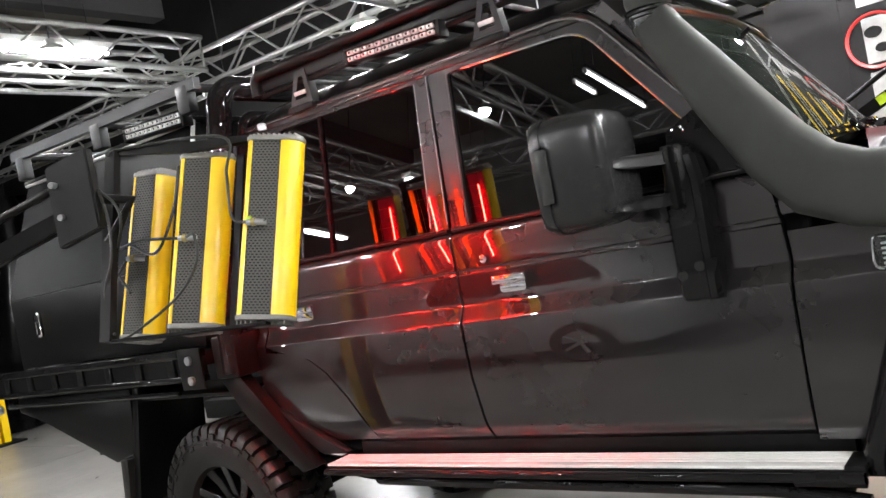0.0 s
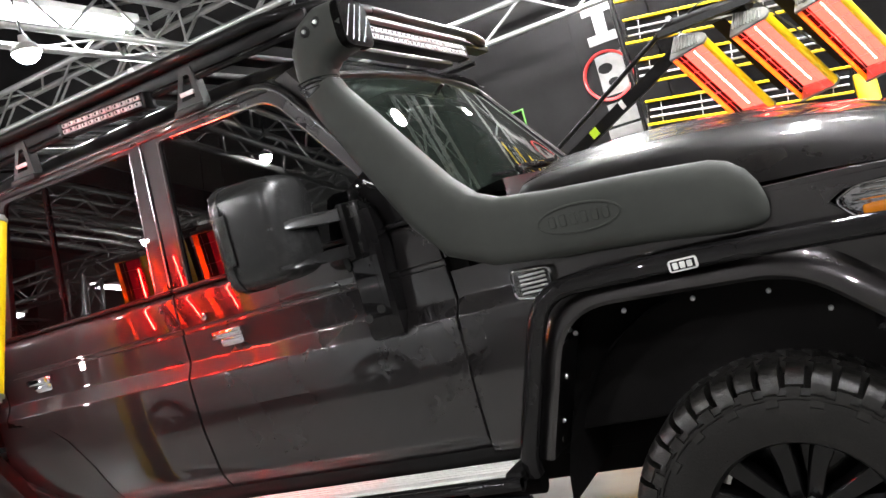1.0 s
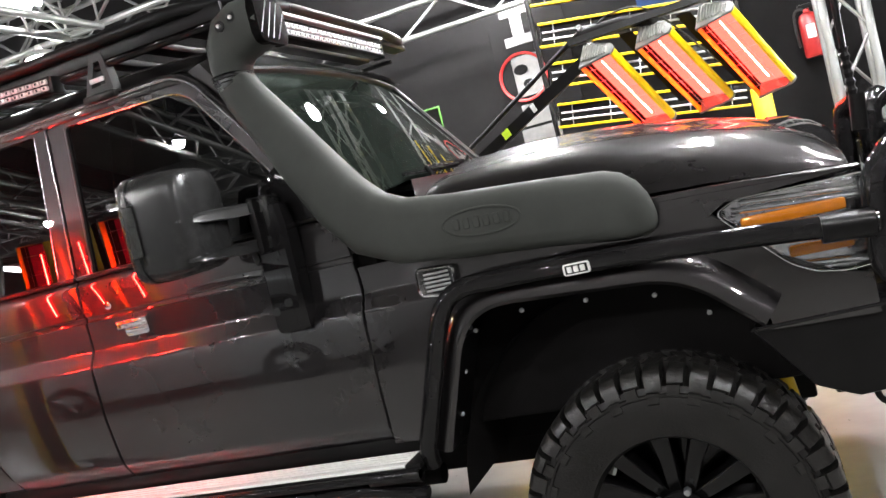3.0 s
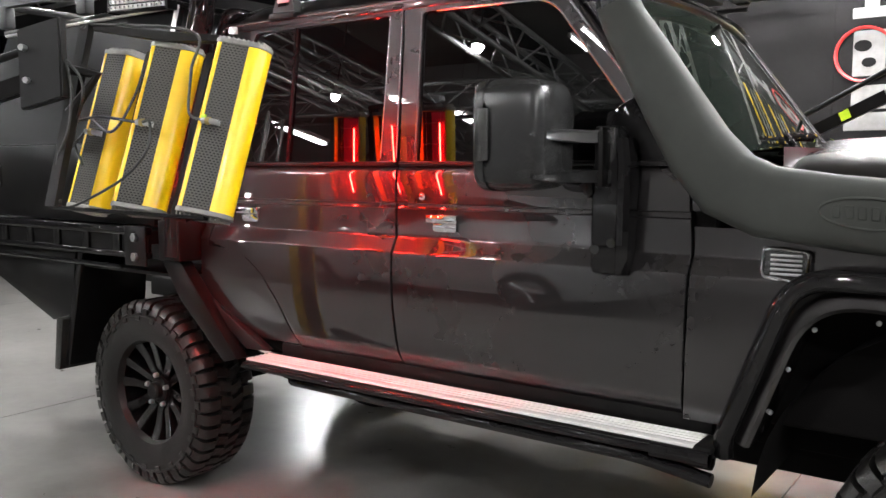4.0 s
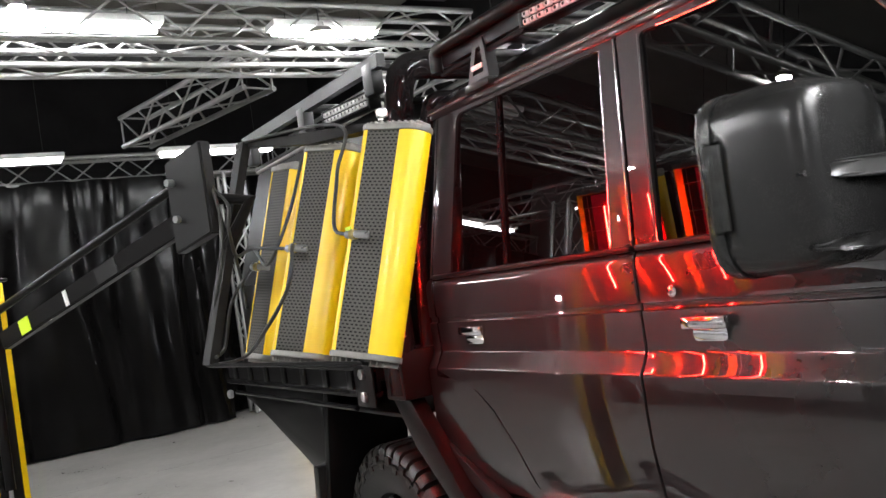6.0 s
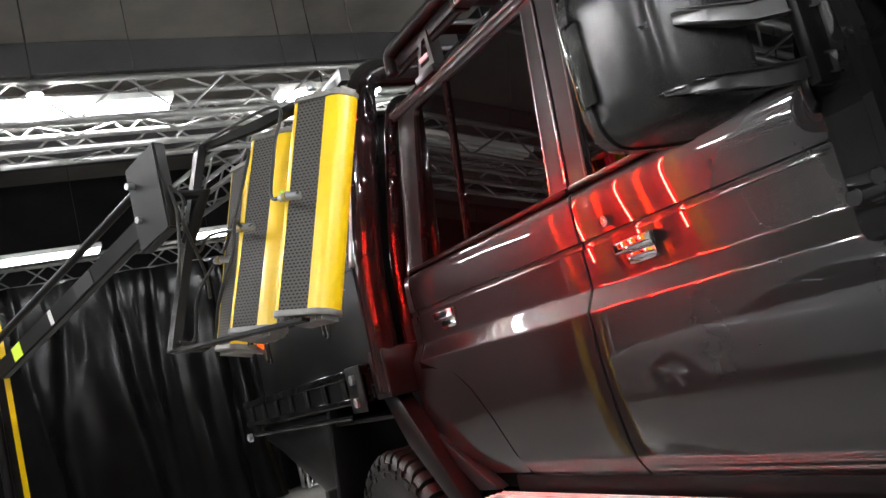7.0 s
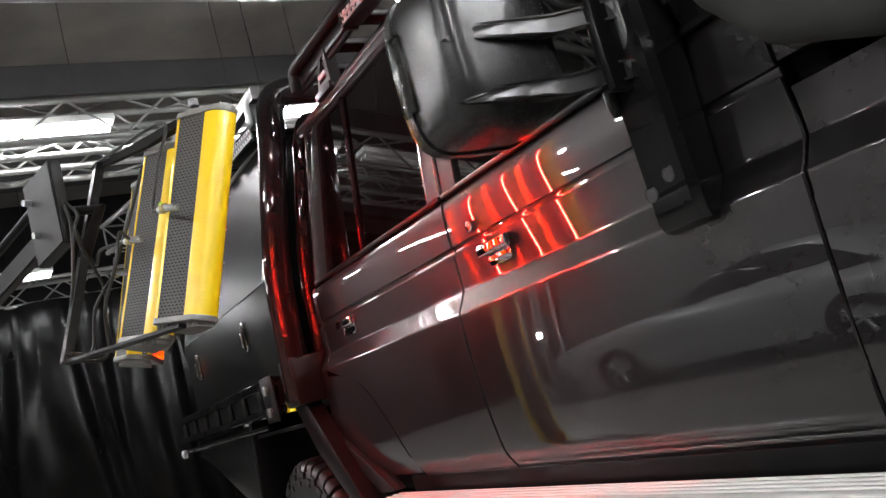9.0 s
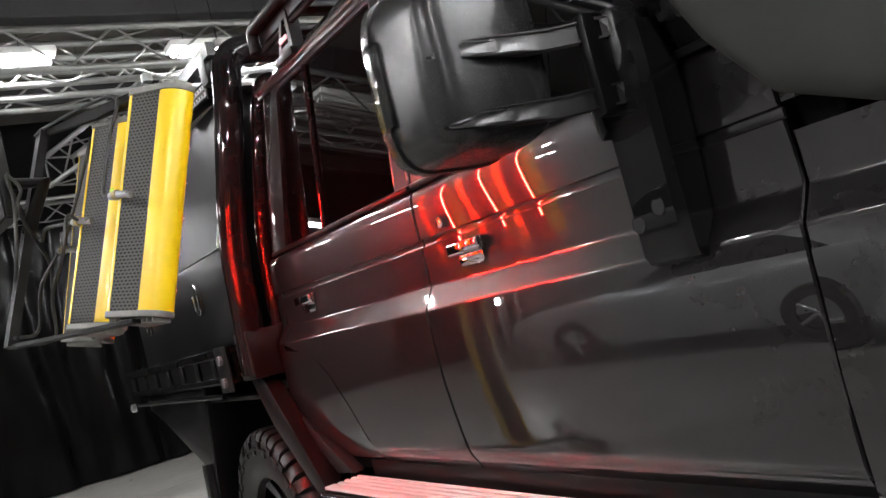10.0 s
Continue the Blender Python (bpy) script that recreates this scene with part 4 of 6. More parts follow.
    both(lambda: tube([(0.70, 0.10, 0.93), (0.725, 0.12, 1.25)], 0.022, 10), "hoop_strut", GLOSS_BLACK, [bar, bar])
    both(lambda: tube(fillet([(0.68, 0.50, 0.95), (0.70, 0.50, 1.36), (0.74, 0.56, 1.38)], 0.05, 5), 0.034, 12), "upright", GLOSS_BLACK, [bar, bar])
    part("clamp", tube([(0.478, -0.079, 1.108), (0.580, -0.075, 1.102), (0.615, -0.02, 1.10)], 0.034, 16), SATIN_BLACK, bar)
    bm = tube([(0.66, 0.42, 1.30), (0.67, 0.42, 1.40)], 0.022, 10)
    part("aerial_spring", tube([(0.66 + .0 * k, 0.42, 1.40 + .012 * k) for k in range(12)], 0.014, 8, bm, rr=[0.016 if k % 2 else 0.011 for k in range(12)]), SATIN_BLACK, bar)
    part("aerial", tube([(0.66, 0.42, 1.50), (0.68, 0.42, 2.3)], 0.010, 8), SATIN_BLACK, bar, "black whip aerial on a spring base")
    # recovery point
    part("tow_point", box(0.44, 0.56, 0.12, 0.17, 0.655, 0.70, 0.008), SATIN_BLACK, bar)
    pts = [(0.585 + 0.048 * math.cos(a), 0.14, 0.640 + 0.036 * math.sin(a)) for a in [2 * math.pi * k / 20 for k in range(21)]]
    part("shackle", tube(pts, 0.009, 8, caps=False), BLACKSTEEL, bar)
    # steps
    def step():
        bm = box(-2.455, -0.66, -0.115, 0.03, 0.655, 0.678, 0.006)
        return bm
    st = both(step, "side_step", SATIN_BLACK, [truck, truck], "black side step with bright ribbed tread")
    for s in (0, 1):
        f = (lambda b: mirror(b)) if s else (lambda b: b)
        part("tread_plate", f(box(-2.445, -0.69, -0.112, 0.015, 0.679, 0.683, 0.001, 1)), SATIN_BLACK, st[s], "bright ribbed aluminium tread")
        for y, wide in ((-0.112, 0.034), (-0.070, 0.014), (-0.048, 0.014), (-0.026, 0.014), (-0.004, 0.010)):
            part("tread_rib", f(box(-2.445, -0.69, y, y + wide, 0.683, 0.692, 0.003, 2)), STEPALU, st[s])
        part("step_end", f(box(-0.705, -0.655, -0.118, 0.0, 0.676, 0.694, 0.006)), SATIN_BLACK, st[s])
        part("rail_socket", f(tube([(-0.82, -0.112, 0.662), (-0.66, -0.112, 0.662)], 0.022, 12)), GLOSS_BLACK, st[s])
        part("step_edge", f(tube([(-2.45, -0.118, 0.664), (-0.66, -0.118, 0.664)], 0.013, 10)), GLOSS_BLACK, st[s])
        part("step_bar", f(tube(fillet([(-2.30, 0.03, 0.60), (-2.25, -0.07, 0.625), (-0.86, -0.09, 0.625), (-0.66, -0.095, 0.60)], 0.05), 0.02, 10)), GLOSS_BLACK, st[s])
    both(lambda: box(-2.40, -0.70, 0.03, 0.09, 0.665, 0.735, 0.01), "sill", SATIN_BLACK, [truck, truck])
    both(lambda: tube([(0.33, 0.30, 0.55), (0.30, 0.32, 0.80)], 0.03, 12), "shock_absorber", YELLOW, [truck, truck], "yellow shock absorber")
    # chassis
    for y in (0.42, W - .50):
        part("chassis_rail", box(-4.9, 0.40, y, y + .08, 0.56, 0.68, 0.01), UNDER, truck)
    for x in (0.0, -3.2):
        part("axle", tube([(x, 0.16, 0.415), (x, W - .16, 0.415)], 0.05, 12), UNDER, truck)
    part("gearbox", box(-2.0, -0.2, 0.55, W - .55, 0.42, 0.66, 0.06), UNDER, truck)
    part("exhaust", tube(fillet([(-0.8, 0.35, 0.50), (-2.6, 0.35, 0.50), (-3.0, 0.22, 0.62), (-3.5, 0.22, 0.62)], 0.1), 0.035, 10), UNDER, truck)


def tyre_meshes():
    """Tyre carcass, tread block and rim, built once round the local y axis; the outer face looks to -y."""
    R, w = 0.418, 0.285
    prof = [(0.222, -w * .34), (0.235, -w * .44), (0.28, -w * .50), (0.34, -w * .505), (0.372, -w * .46), (R - .040, -w * .38), (R - .030, -w * .25), (R - .026, 0),
            (R - .030, w * .25), (R - .040, w * .38), (0.372, w * .46), (0.34, w * .505), (0.28, w * .50), (0.235, w * .44), (0.222, w * .34)]
    bm = lathe(prof, (0, 0, 0), "y", 64)
    carcass = bpy.data.meshes.new("tyre")
    # raised ring and bar marks on the wall
    lathe([(0.345, -w * .503), (0.348, -w * .517), (0.354, -w * .517), (0.357, -w * .498)], (0, 0, 0), "y", 64, bm)
    bmesh.ops.recalc_face_normals(bm, faces=bm.faces)
    bm.to_mesh(carcass)
    bm.free()
    # tread: shoulder lugs that wrap on to the wall and staggered centre blocks, one mesh a kind
    def solid(name, a, b):
        bm = rings([a, b])
        bmesh.ops.recalc_face_normals(bm, faces=bm.faces)
        me = bpy.data.meshes.new(name)
        bm.to_mesh(me)
        bm.free()
        return me
    N = 42
    tread = []
    for side in (-1, 1):
        for odd in (0, 1):
            da = 2 * math.pi / N * (0.37 if odd else 0.36)
            ext = 0.055 if odd else 0.034
            sec = ((R - ext, side * w * .498), (R - 0.018, side * w * .474), (R - .004, side * w * .42), (R, side * w * .34), (R, side * w * .22), (R - .034, side * w * .205), (R - .045, side * w * .3), (R - .06, side * w * .42))
            rows = [[(rr * math.cos(f * da * (1.0 - .12 * (f > 0) * (rr > R - .01))), yy, rr * math.sin(f * da * (1.0 - .12 * (f > 0) * (rr > R - .01)))) for rr, yy in sec] for f in (-1, 1)]
            me = solid("tread_block", *rows)
            wall = ((R - ext - .004, side * w * .47), (R - ext - .006, side * w * .512), (R - ext - .032, side * w * .520), (R - ext - .040, side * w * .49))
            low = solid("tread_block", *[[(rr * math.cos(f * da * .8 + .012), yy, rr * math.sin(f * da * .8 + .012)) for rr, yy in wall] for f in (-1, 1)])
            for k in range(odd, N, 2):
                tread.append((me, 2 * math.pi * (k + (0.0 if side < 0 else 0.5)) / N))
                if side < 0:
                    tread.append((low, 2 * math.pi * k / N))
    for j, yo in ((0, -0.10), (1, 0.10)):
        da = 2 * math.pi / N * 0.36
        sk = 0.05 if j else -0.05
        quad = [(-da, yo * w - .034), (da * .8, yo * w - .026), (da + sk, yo * w + .034), (-da * .7 + sk, yo * w + .026)]
        me = solid("tread_block", [((R - .04) * math.cos(a), y, (R - .04) * math.sin(a)) for a, y in quad], [((R - .001) * math.cos(a), y * .96, (R - .001) * math.sin(a)) for a, y in quad])
        for k in range(N):
            tread.append((me, 2 * math.pi * (k + 0.25 + 0.5 * j) / N))
    # rim: barrel with lip
    bm = lathe([(0.250, -0.131), (0.262, -0.126), (0.256, -0.108), (0.236, -0.100), (0.226, -0.06), (0.21, 0.05), (0.226, 0.11), (0.236, 0.118)], (0, 0, 0), "y", 48)
    lathe([(0.0001, 0.03), (0.19, 0.03), (0.20, 0.02)], (0, 0, 0), "y", 48, bm)
    bmesh.ops.recalc_face_normals(bm, faces=bm.faces)
    rim = bpy.data.meshes.new("rim")
    bm.to_mesh(rim)
    bm.free()
    # one forked spoke
    bm = bmesh.new()
    for s in (-1, 1):
        rows = []
        for r, off, yy, hw in ((0.045, 0.010, -0.050, 0.017), (0.09, 0.024, -0.066, 0.019), (0.155, 0.048, -0.080, 0.021), (0.230, 0.068, -0.106, 0.026)):
            c = Vector((s * off, 0, r))
            rows.append([(c.x - hw, yy, c.z), (c.x + hw, yy, c.z), (c.x + hw * 1.3, yy + .055, c.z), (c.x - hw * 1.3, yy + .055, c.z)])
        rings(rows, bm=bm)
    bmesh.ops.bevel(bm, geom=bm.edges[:], offset=0.003, segments=1, affect="EDGES")
    bmesh.ops.recalc_face_normals(bm, faces=bm.faces)
    spoke = bpy.data.meshes.new("spoke")
    bm.to_mesh(spoke)
    bm.free()
    bm = lathe([(0.062, -0.03), (0.060, -0.070), (0.052, -0.078), (0.040, -0.078), (0.038, -0.100), (0.030, -0.108), (0.0001, -0.108)], (0, 0, 0), "y", 32)
    hub = bpy.data.meshes.new("hub_cap")
    bmesh.ops.recalc_face_normals(bm, faces=bm.faces)
    bm.to_mesh(hub)
    bm.free()
    bm = hexbolt((0, 0, 0), 0.011, 0.02)
    bmesh.ops.recalc_face_normals(bm, faces=bm.faces)
    nut = bpy.data.meshes.new("wheel_nut")
    bm.to_mesh(nut)
    bm.free()
    return carcass, tread, rim, spoke, hub, nut


def build_wheels(truck):
    carcass, tread, rim, spoke, hub, nut = tyre_meshes()
    for x, y, s in ((0.0, 0.09, 0), (-3.2, 0.10, 0), (0.0, W - 0.09, 1), (-3.2, W - 0.10, 1)):
        m = pose(x, y, 0.417, 0, 17 if x else 40, 180 * s)
        ty = part_mesh("wheel", carcass, SIDEWALL, truck, "black off-road wheel with mud-terrain tyre", world=True)
        ty.matrix_basis = m
        inv = ty
        for me, a in tread:
            o = part_mesh("tread_block", me, RUBBER, inv, world=False)
            o.matrix_basis = Matrix.Rotation(-a, 4, "Y")
        part_mesh("rim", rim, RIMBLACK, inv, "black alloy rim with forked spokes", world=False)
        for k in range(6):
            o = part_mesh("spoke", spoke, RIMBLACK, inv, world=False)
            o.matrix_basis = pose(0, 0, 0, 0, 60 * k, 0)
        part_mesh("hub_cap", hub, SATIN_BLACK, inv, world=False)
        for k in range(5):
            o = part_mesh("wheel_nut", nut, STEEL, inv, world=False)
            a = 2 * math.pi * (k + .5) / 5
            o.matrix_basis = pose(0.05 * math.cos(a) * 1.4, -0.072, 0.05 * math.sin(a) * 1.4)


def led_bar(parent, x0, x1, y, z0, z1, h, name="light_bar", cells=12, across=False, cell=None):
    """A slim bar of two rows of reflector cells; its face looks to -y, or to +x when it lies across the roof."""
    if across:
        m = Matrix.Translation((y, (x0 + x1) / 2, (z0 + z1) / 2)) @ pose(0, 0, 0, 0, 0, 90)
        tilt = 0.0
    else:
        tilt = -math.degrees(math.atan2(z1 - z0, x1 - x0))
        m = Matrix.Translation(((x0 + x1) / 2, y, (z0 + z1) / 2)) @ pose(0, 0, 0, 0, tilt, 0)
    L = (x1 - x0) / 2

    def put(nm, bm, material, owner, label=""):
        bm.transform(m)
        return part(nm, bm, material, owner, label)
    b = put(name, box(-L, L, 0.0, 0.05, -h / 2, h / 2, 0.006), SATIN_BLACK, parent, "slim LED light bar with bright reflector cells")
    w = (2 * L - .02) / cells
    for k in range(cells):
        c = -L + .01 + w * (k + .5)
        for r in (-1, 1):
            put("led_cell", box(c - w * .40, c + w * .40, -0.012, 0.004, r * h * .21 - h * .15, r * h * .21 + h * .15, 0.003, 1), cell or LEDCELL, b)
            put("led_chip", box(c - .004, c + .004, -0.0135, -0.011, r * h * .21 - .004, r * h * .21 + .004, 0.0), PLATEGREY, b)
    put("lens_frame", box(-L, L, -0.014, 0.002, h * .40, h * .5, 0.002, 1), SATIN_BLACK, b)
    put("lens_frame", box(-L, L, -0.014, 0.002, -h * .5, -h * .40, 0.002, 1), SATIN_BLACK, b)
    for e in (-L, L):
        put("end_bracket", box(e - .010, e + .010, -.008, .045, -h * .6, h * .5, 0.004), SATIN_BLACK, b)
    return b


def build_roof_rack(truck):
    rack = part("roof_rack", tube(fillet([(-2.66, 0.10, 2.10), (-2.66, 0.10, 2.178), (-1.20, 0.10, 2.178), (-1.02, 0.16, 2.165), (-0.98, 0.40, 2.16)], 0.05, 5), 0.022, 10), SATIN_BLACK, truck, "low black roof rack with side rails")
    part("rack_rail", tube(fillet([(-2.66, W - .10, 2.10), (-2.66, W - .10, 2.178), (-1.20, W - .10, 2.178), (-1.02, W - .16, 2.165), (-0.98, W - .40, 2.16), (-0.98, 0.40, 2.16)], 0.05, 5), 0.022, 10), SATIN_BLACK, rack)
    for k in range(9):
        x = -2.60 + 0.19 * k
        part("rack_slat", box(x, x + .07, 0.13, W - .13, 2.125, 2.15, 0.006), SATIN_BLACK, rack)
    part("rack_side_plate", box(-2.64, -1.05, 0.112, 0.13, 2.115, 2.165, 0.004), SATIN_BLACK, rack)
    for s in (0, 1):
        f = (lambda b: mirror(b)) if s else (lambda b: b)
        for x in (-2.425, -1.565):
            o = [(x - .062, 2.005), (x - .022, 2.145), (x + .030, 2.145), (x + .062, 2.005)]
            i = [(x - .030, 2.035), (x - .006, 2.118), (x + .016, 2.118), (x + .030, 2.035)]
            leg = part("rack_foot", f(frame_panel(o, i, lambda z: 0.092 + (z - 2.0) * .12, 0.04)), PLATEGREY, rack, "angular cast rack foot clamped to the gutter")
            part("foot_clamp", f(box(x - .066, x + .066, 0.080, 0.135, 1.985, 2.012, 0.006)), SATIN_BLACK, rack)
            part("foot_bar", f(box(x - .03, x + .03, 0.092, 0.10, 2.048, 2.064, 0.003)), LEDCELL, rack)
        part("cross_tube", f(tube([(-2.66, 0.12, 2.10), (-1.1, 0.12, 2.10)], 0.010, 8)), SATIN_BLACK, rack)
    led_bar(truck, -2.152, -1.738, 0.080, 2.110, 2.092, 0.052)
    led_bar(truck, 0.26, 1.20, -0.99, 2.088, 2.088, 0.06, "roof_light_bar", 26, True)
    part("wind_deflector", box(-1.06, -0.97, 0.24, 1.20, 2.128, 2.140, 0.004), LEDCELL, truck, "pale strip above the light bar")


def build_snorkel(truck):
    # lower body along the wing, then up the pillar: an oval section swept on one path
    path = [(0.115, -0.010, 1.216, .012, .012), (0.111, -0.018, 1.220, .030, .028), (0.100, -0.026, 1.232, .052, .044), (0.078, -0.033, 1.248, .072, .058), (0.045, -0.038, 1.262, .086, .066), (0.0, -0.039, 1.272, .091, .069), (-0.15, -0.040, 1.290, .090, .070), (-0.40, -0.040, 1.312, .090, .072), (-0.56, -0.036, 1.332, .092, .072),
            (-0.66, -0.030, 1.375, .094, .070), (-0.74, -0.020, 1.46, .088, .066), (-0.82, -0.006, 1.58, .080, .062), (-0.91, 0.010, 1.72, .070, .058), (-0.985, 0.022, 1.835, .060, .055), (-1.005, 0.026, 1.88, .056, .055)]
    pts = [Vector(p[:3]) for p in path]
    rows = []
    n = 20
    for i, p in enumerate(pts):
        d = (pts[min(i + 1, len(pts) - 1)] - pts[max(i - 1, 0)]).normalized()
        if i < 5:
            d = Vector((-1, 0, 0.08)).normalized()
        nrm = d.cross(Vector((0, 1, 0))).normalized()
        hw, hy = path[i][3], path[i][4]
        row = []
        for k in range(n):
            a = 2 * math.pi * k / n
            c, s = math.cos(a), math.sin(a)
            e = 0.62
            row.append(p + nrm * (hw * math.copysign(abs(c) ** e, c)) + Vector((0, hy * math.copysign(abs(s) ** e, s), 0)))
        rows.append(row)
    sn = part("snorkel", rings(rows), SNORK, truck, "dark grey moulded plastic snorkel up the pillar")
    part("intake_collar", tube([(-1.004, 0.026, 1.868), (-1.016, 0.028, 1.90)], 0.060, 20), PLASTIC, sn)
    # ram head: neck that turns forward into a slotted mouth
    hp = [(-1.008, 0.028, 1.880, .052, .052), (-1.012, 0.03, 1.93, .062, .056), (-1.000, 0.03, 1.975, .076, .062), (-0.970, 0.03, 2.012, .088, .070), (-0.93, 0.03, 2.030, .086, .076), (-0.895, 0.03, 2.032, .080, .080), (-0.865, 0.03, 2.030, .075, .082), (-0.848, 0.03, 2.028, .072, .083)]
    hpts = [Vector(p[:3]) for p in hp]
    rows = []
    for i, p in enumerate(hpts):
        d = (hpts[min(i + 1, len(hpts) - 1)] - hpts[max(i - 1, 0)]).normalized()
        nrm = d.cross(Vector((0, 1, 0))).normalized()
        row = []
        for k in range(n):
            a = 2 * math.pi * k / n
            c, s = math.cos(a), math.sin(a)
            row.append(p + nrm * (hp[i][3] * math.copysign(abs(c) ** .8, c)) + Vector((0, hp[i][4] * math.copysign(abs(s) ** .8, s), 0)))
        rows.append(row)
    hd = part("intake_head", rings(rows, True, False), SNORK, truck, "black ram intake head of the snorkel")
    # solid plug; its near-black colour paints the shade of the hole
    mouth = part("intake_mouth", prism(cut_round([(-0.052, 1.958), (0.112, 1.958), (0.112, 2.098), (-0.052, 2.098)], .034), "x", -0.870, -0.842, .004), NEAR_BLACK, hd, "near-black plug painting the shade in the intake mouth")
    for k in range(4):
        y = -0.034 + .030 * k
        part("intake_slat", tube([(-0.8405, y - .010, 1.972 + .012 * (k == 0)), (-0.8405, min(y + .052, .104), 2.084 - .03 * (k == 3))], 0.0011, 6), STEEL, mouth)
    for k in (0, 1):
        cup = part("head_clip", lathe([(0.017, -0.036), (0.017, -0.044), (0.012, -0.047), (0.005, -0.044), (0.0001, -0.046)], (-0.975 + .045 * k, 0, 2.040 + .014 * k), "y", 14), PLATEGREY, hd)
        part("clip_screw", lathe([(0.006, -0.044), (0.006, -0.051), (0.0001, -0.052)], (-0.975 + .045 * k, 0, 2.040 + .014 * k), "y", 10), STEEL, cup)
    for k in range(3):
        part("collar_rib", lathe([(0.060, 1.882 + .012 * k), (0.066, 1.885 + .012 * k), (0.060, 1.888 + .012 * k)], (-1.012 - .002 * k, 0.028, 0), "z", 20), PLASTIC, hd)
    # embossed oval with unreadable raised marks
    c = Vector((-0.315, -0.112, 1.312))
    pts = [(c.x + 0.108 * math.cos(a), c.y + 0.001, c.z + 0.036 * math.sin(a) - 0.05 * 0.108 * math.cos(a)) for a in [2 * math.pi * k / 40 for k in range(41)]]
    part("oval_emblem", tube(pts, 0.0035, 6, caps=False), SNORK, sn, "raised oval emblem moulded into the plastic")
    for k in range(6):
        x = c.x - 0.078 + 0.028 * k
        part("emblem_mark", box(x, x + .018, c.y - .003, c.y + .004, c.z - .015 - .05 * (x - c.x), c.z + .015 - .05 * (x - c.x), 0.002, 1), SNORK, sn)


def build_mirror(truck, s):
    f = (lambda b: mirror(b)) if s else (lambda b: b)
    x, y, z = -1.158, -0.215, 1.506

    def shell(sc, dx0, dx1):
        rows = []
        for t, k in ((0.0, 0.93), (0.05, 0.99), (0.25, 1.0), (0.60, 0.985), (0.80, 0.955), (0.91, 0.90), (0.97, 0.82), (1.0, 0.66)):
            xx = x - 0.075 + dx0 + (0.175 + dx1) * t
            row = []
            for i in range(28):
                a = 2 * math.pi * i / 28
                c, q = math.cos(a), math.sin(a)
                row.append((xx, y + 0.118 * k * sc * math.copysign(abs(c) ** .45, c), z + 0.153 * k * sc * math.copysign(abs(q) ** .45, q)))
            rows.append(row)
        return rings(rows)
    mr = part("towing_mirror", f(shell(1.0, 0, 0)), PLASTIC, truck, "large black extendable towing mirror")
    part("mirror_rim", f((lambda: rings([[(x - .098 + d, y + .121 * k * math.copysign(abs(math.cos(a)) ** .45, math.cos(a)), z + .155 * k * math.copysign(abs(math.sin(a)) ** .45, math.sin(a))) for a in [2 * math.pi * i / 28 for i in range(28)]] for d, k in ((0.0, .90), (0.0, .97), (.012, 1.0), (.032, 1.0))]))()), PLASTIC, mr)
    part("mirror_glass", f(box(x - .104, x - .1, y - .10, y + .10, z - .125, z + .13, 0.001, 1)), CHROME, mr, "mirror glass")
    part("indicator_lens", f(box(x - .088, x - .045, y - .127, y - .105, z - .075, z + .075, 0.008)), LENS, mr, "clear indicator strip on the mirror edge")
    part("indicator_reflector", f(box(x - .082, x - .05, y - .121, y - .108, z - .07, z + .07, 0.003)), INDICATOR, mr)
    for zz, n in ((1.503, "upper_arm"), (1.393, "lower_arm")):
        bm = bmesh.new()
        rows = []
        for xx, yy, h, d in ((-1.082, -0.326, .003, .008), (-1.068, -0.292, .008, .016), (-1.058, -0.23, .013, .024), (-1.050, -0.15, .017, .030), (-1.02, -0.09, .017, .030), (-0.995, -0.04, .018, .028)):
            rows.append([(xx - d * .5, yy - d * .4, zz - h), (xx + d * .5, yy - d * .4, zz - h), (xx + d * .6, yy + d * .5, zz - h), (xx + d * .6, yy + d * .5, zz + h), (xx + d * .5, yy - d * .4, zz + h), (xx - d * .5, yy - d * .4, zz + h)])
        rings(rows, bm=bm)
        bmesh.ops.bevel(bm, geom=bm.edges[:], offset=0.004, segments=2, affect="EDGES")
        part(n, f(bm), MIRRORARM if n == "upper_arm" else PLASTIC, mr)
    part("arm_collar", f(box(-1.018, -0.990, -.085, -.03, 1.362, 1.532, 0.010)), SATIN_BLACK, mr)
    # hinge block and long bracket down the door
    part("hinge_block", f(box(-1.035, -0.972, -0.04, 0.06, 1.372, 1.535, 0.014, 3)), PLASTIC, mr)
    part("sail_panel", f(prism([(-1.06, 1.43), (-0.80, 1.43), (-0.955, 1.62), (-1.04, 1.575)], "y", 0.046, 0.075, 0.004)), GLOSS_BLACK, mr)
    # channel-section bracket: a proud front lip, a shallow face and a flared foot
    rows = []
    for zz, yy, xa, xb in ((1.50, -0.026, -1.035, -0.945), (1.43, -0.040, -1.045, -0.930), (1.36, -0.042, -1.048, -0.930), (1.20, -0.034, -1.052, -0.936), (1.130, -0.031, -1.054, -0.938), (1.116, -0.024, -1.052, -0.940), (1.110, -0.008, -1.050, -0.942)):
        rows.append([(xa, 0.03, zz), (xa, yy + .012, zz), (xa + .010, yy, zz), (xb - .036, yy, zz), (xb - .030, yy - .008, zz), (xb - .012, yy - .008, zz), (xb, yy + .006, zz), (xb, 0.03, zz)])
    br = part("door_bracket", f(rings(rows)), GLOSS_BLACK, mr, "black plastic bracket down the door")
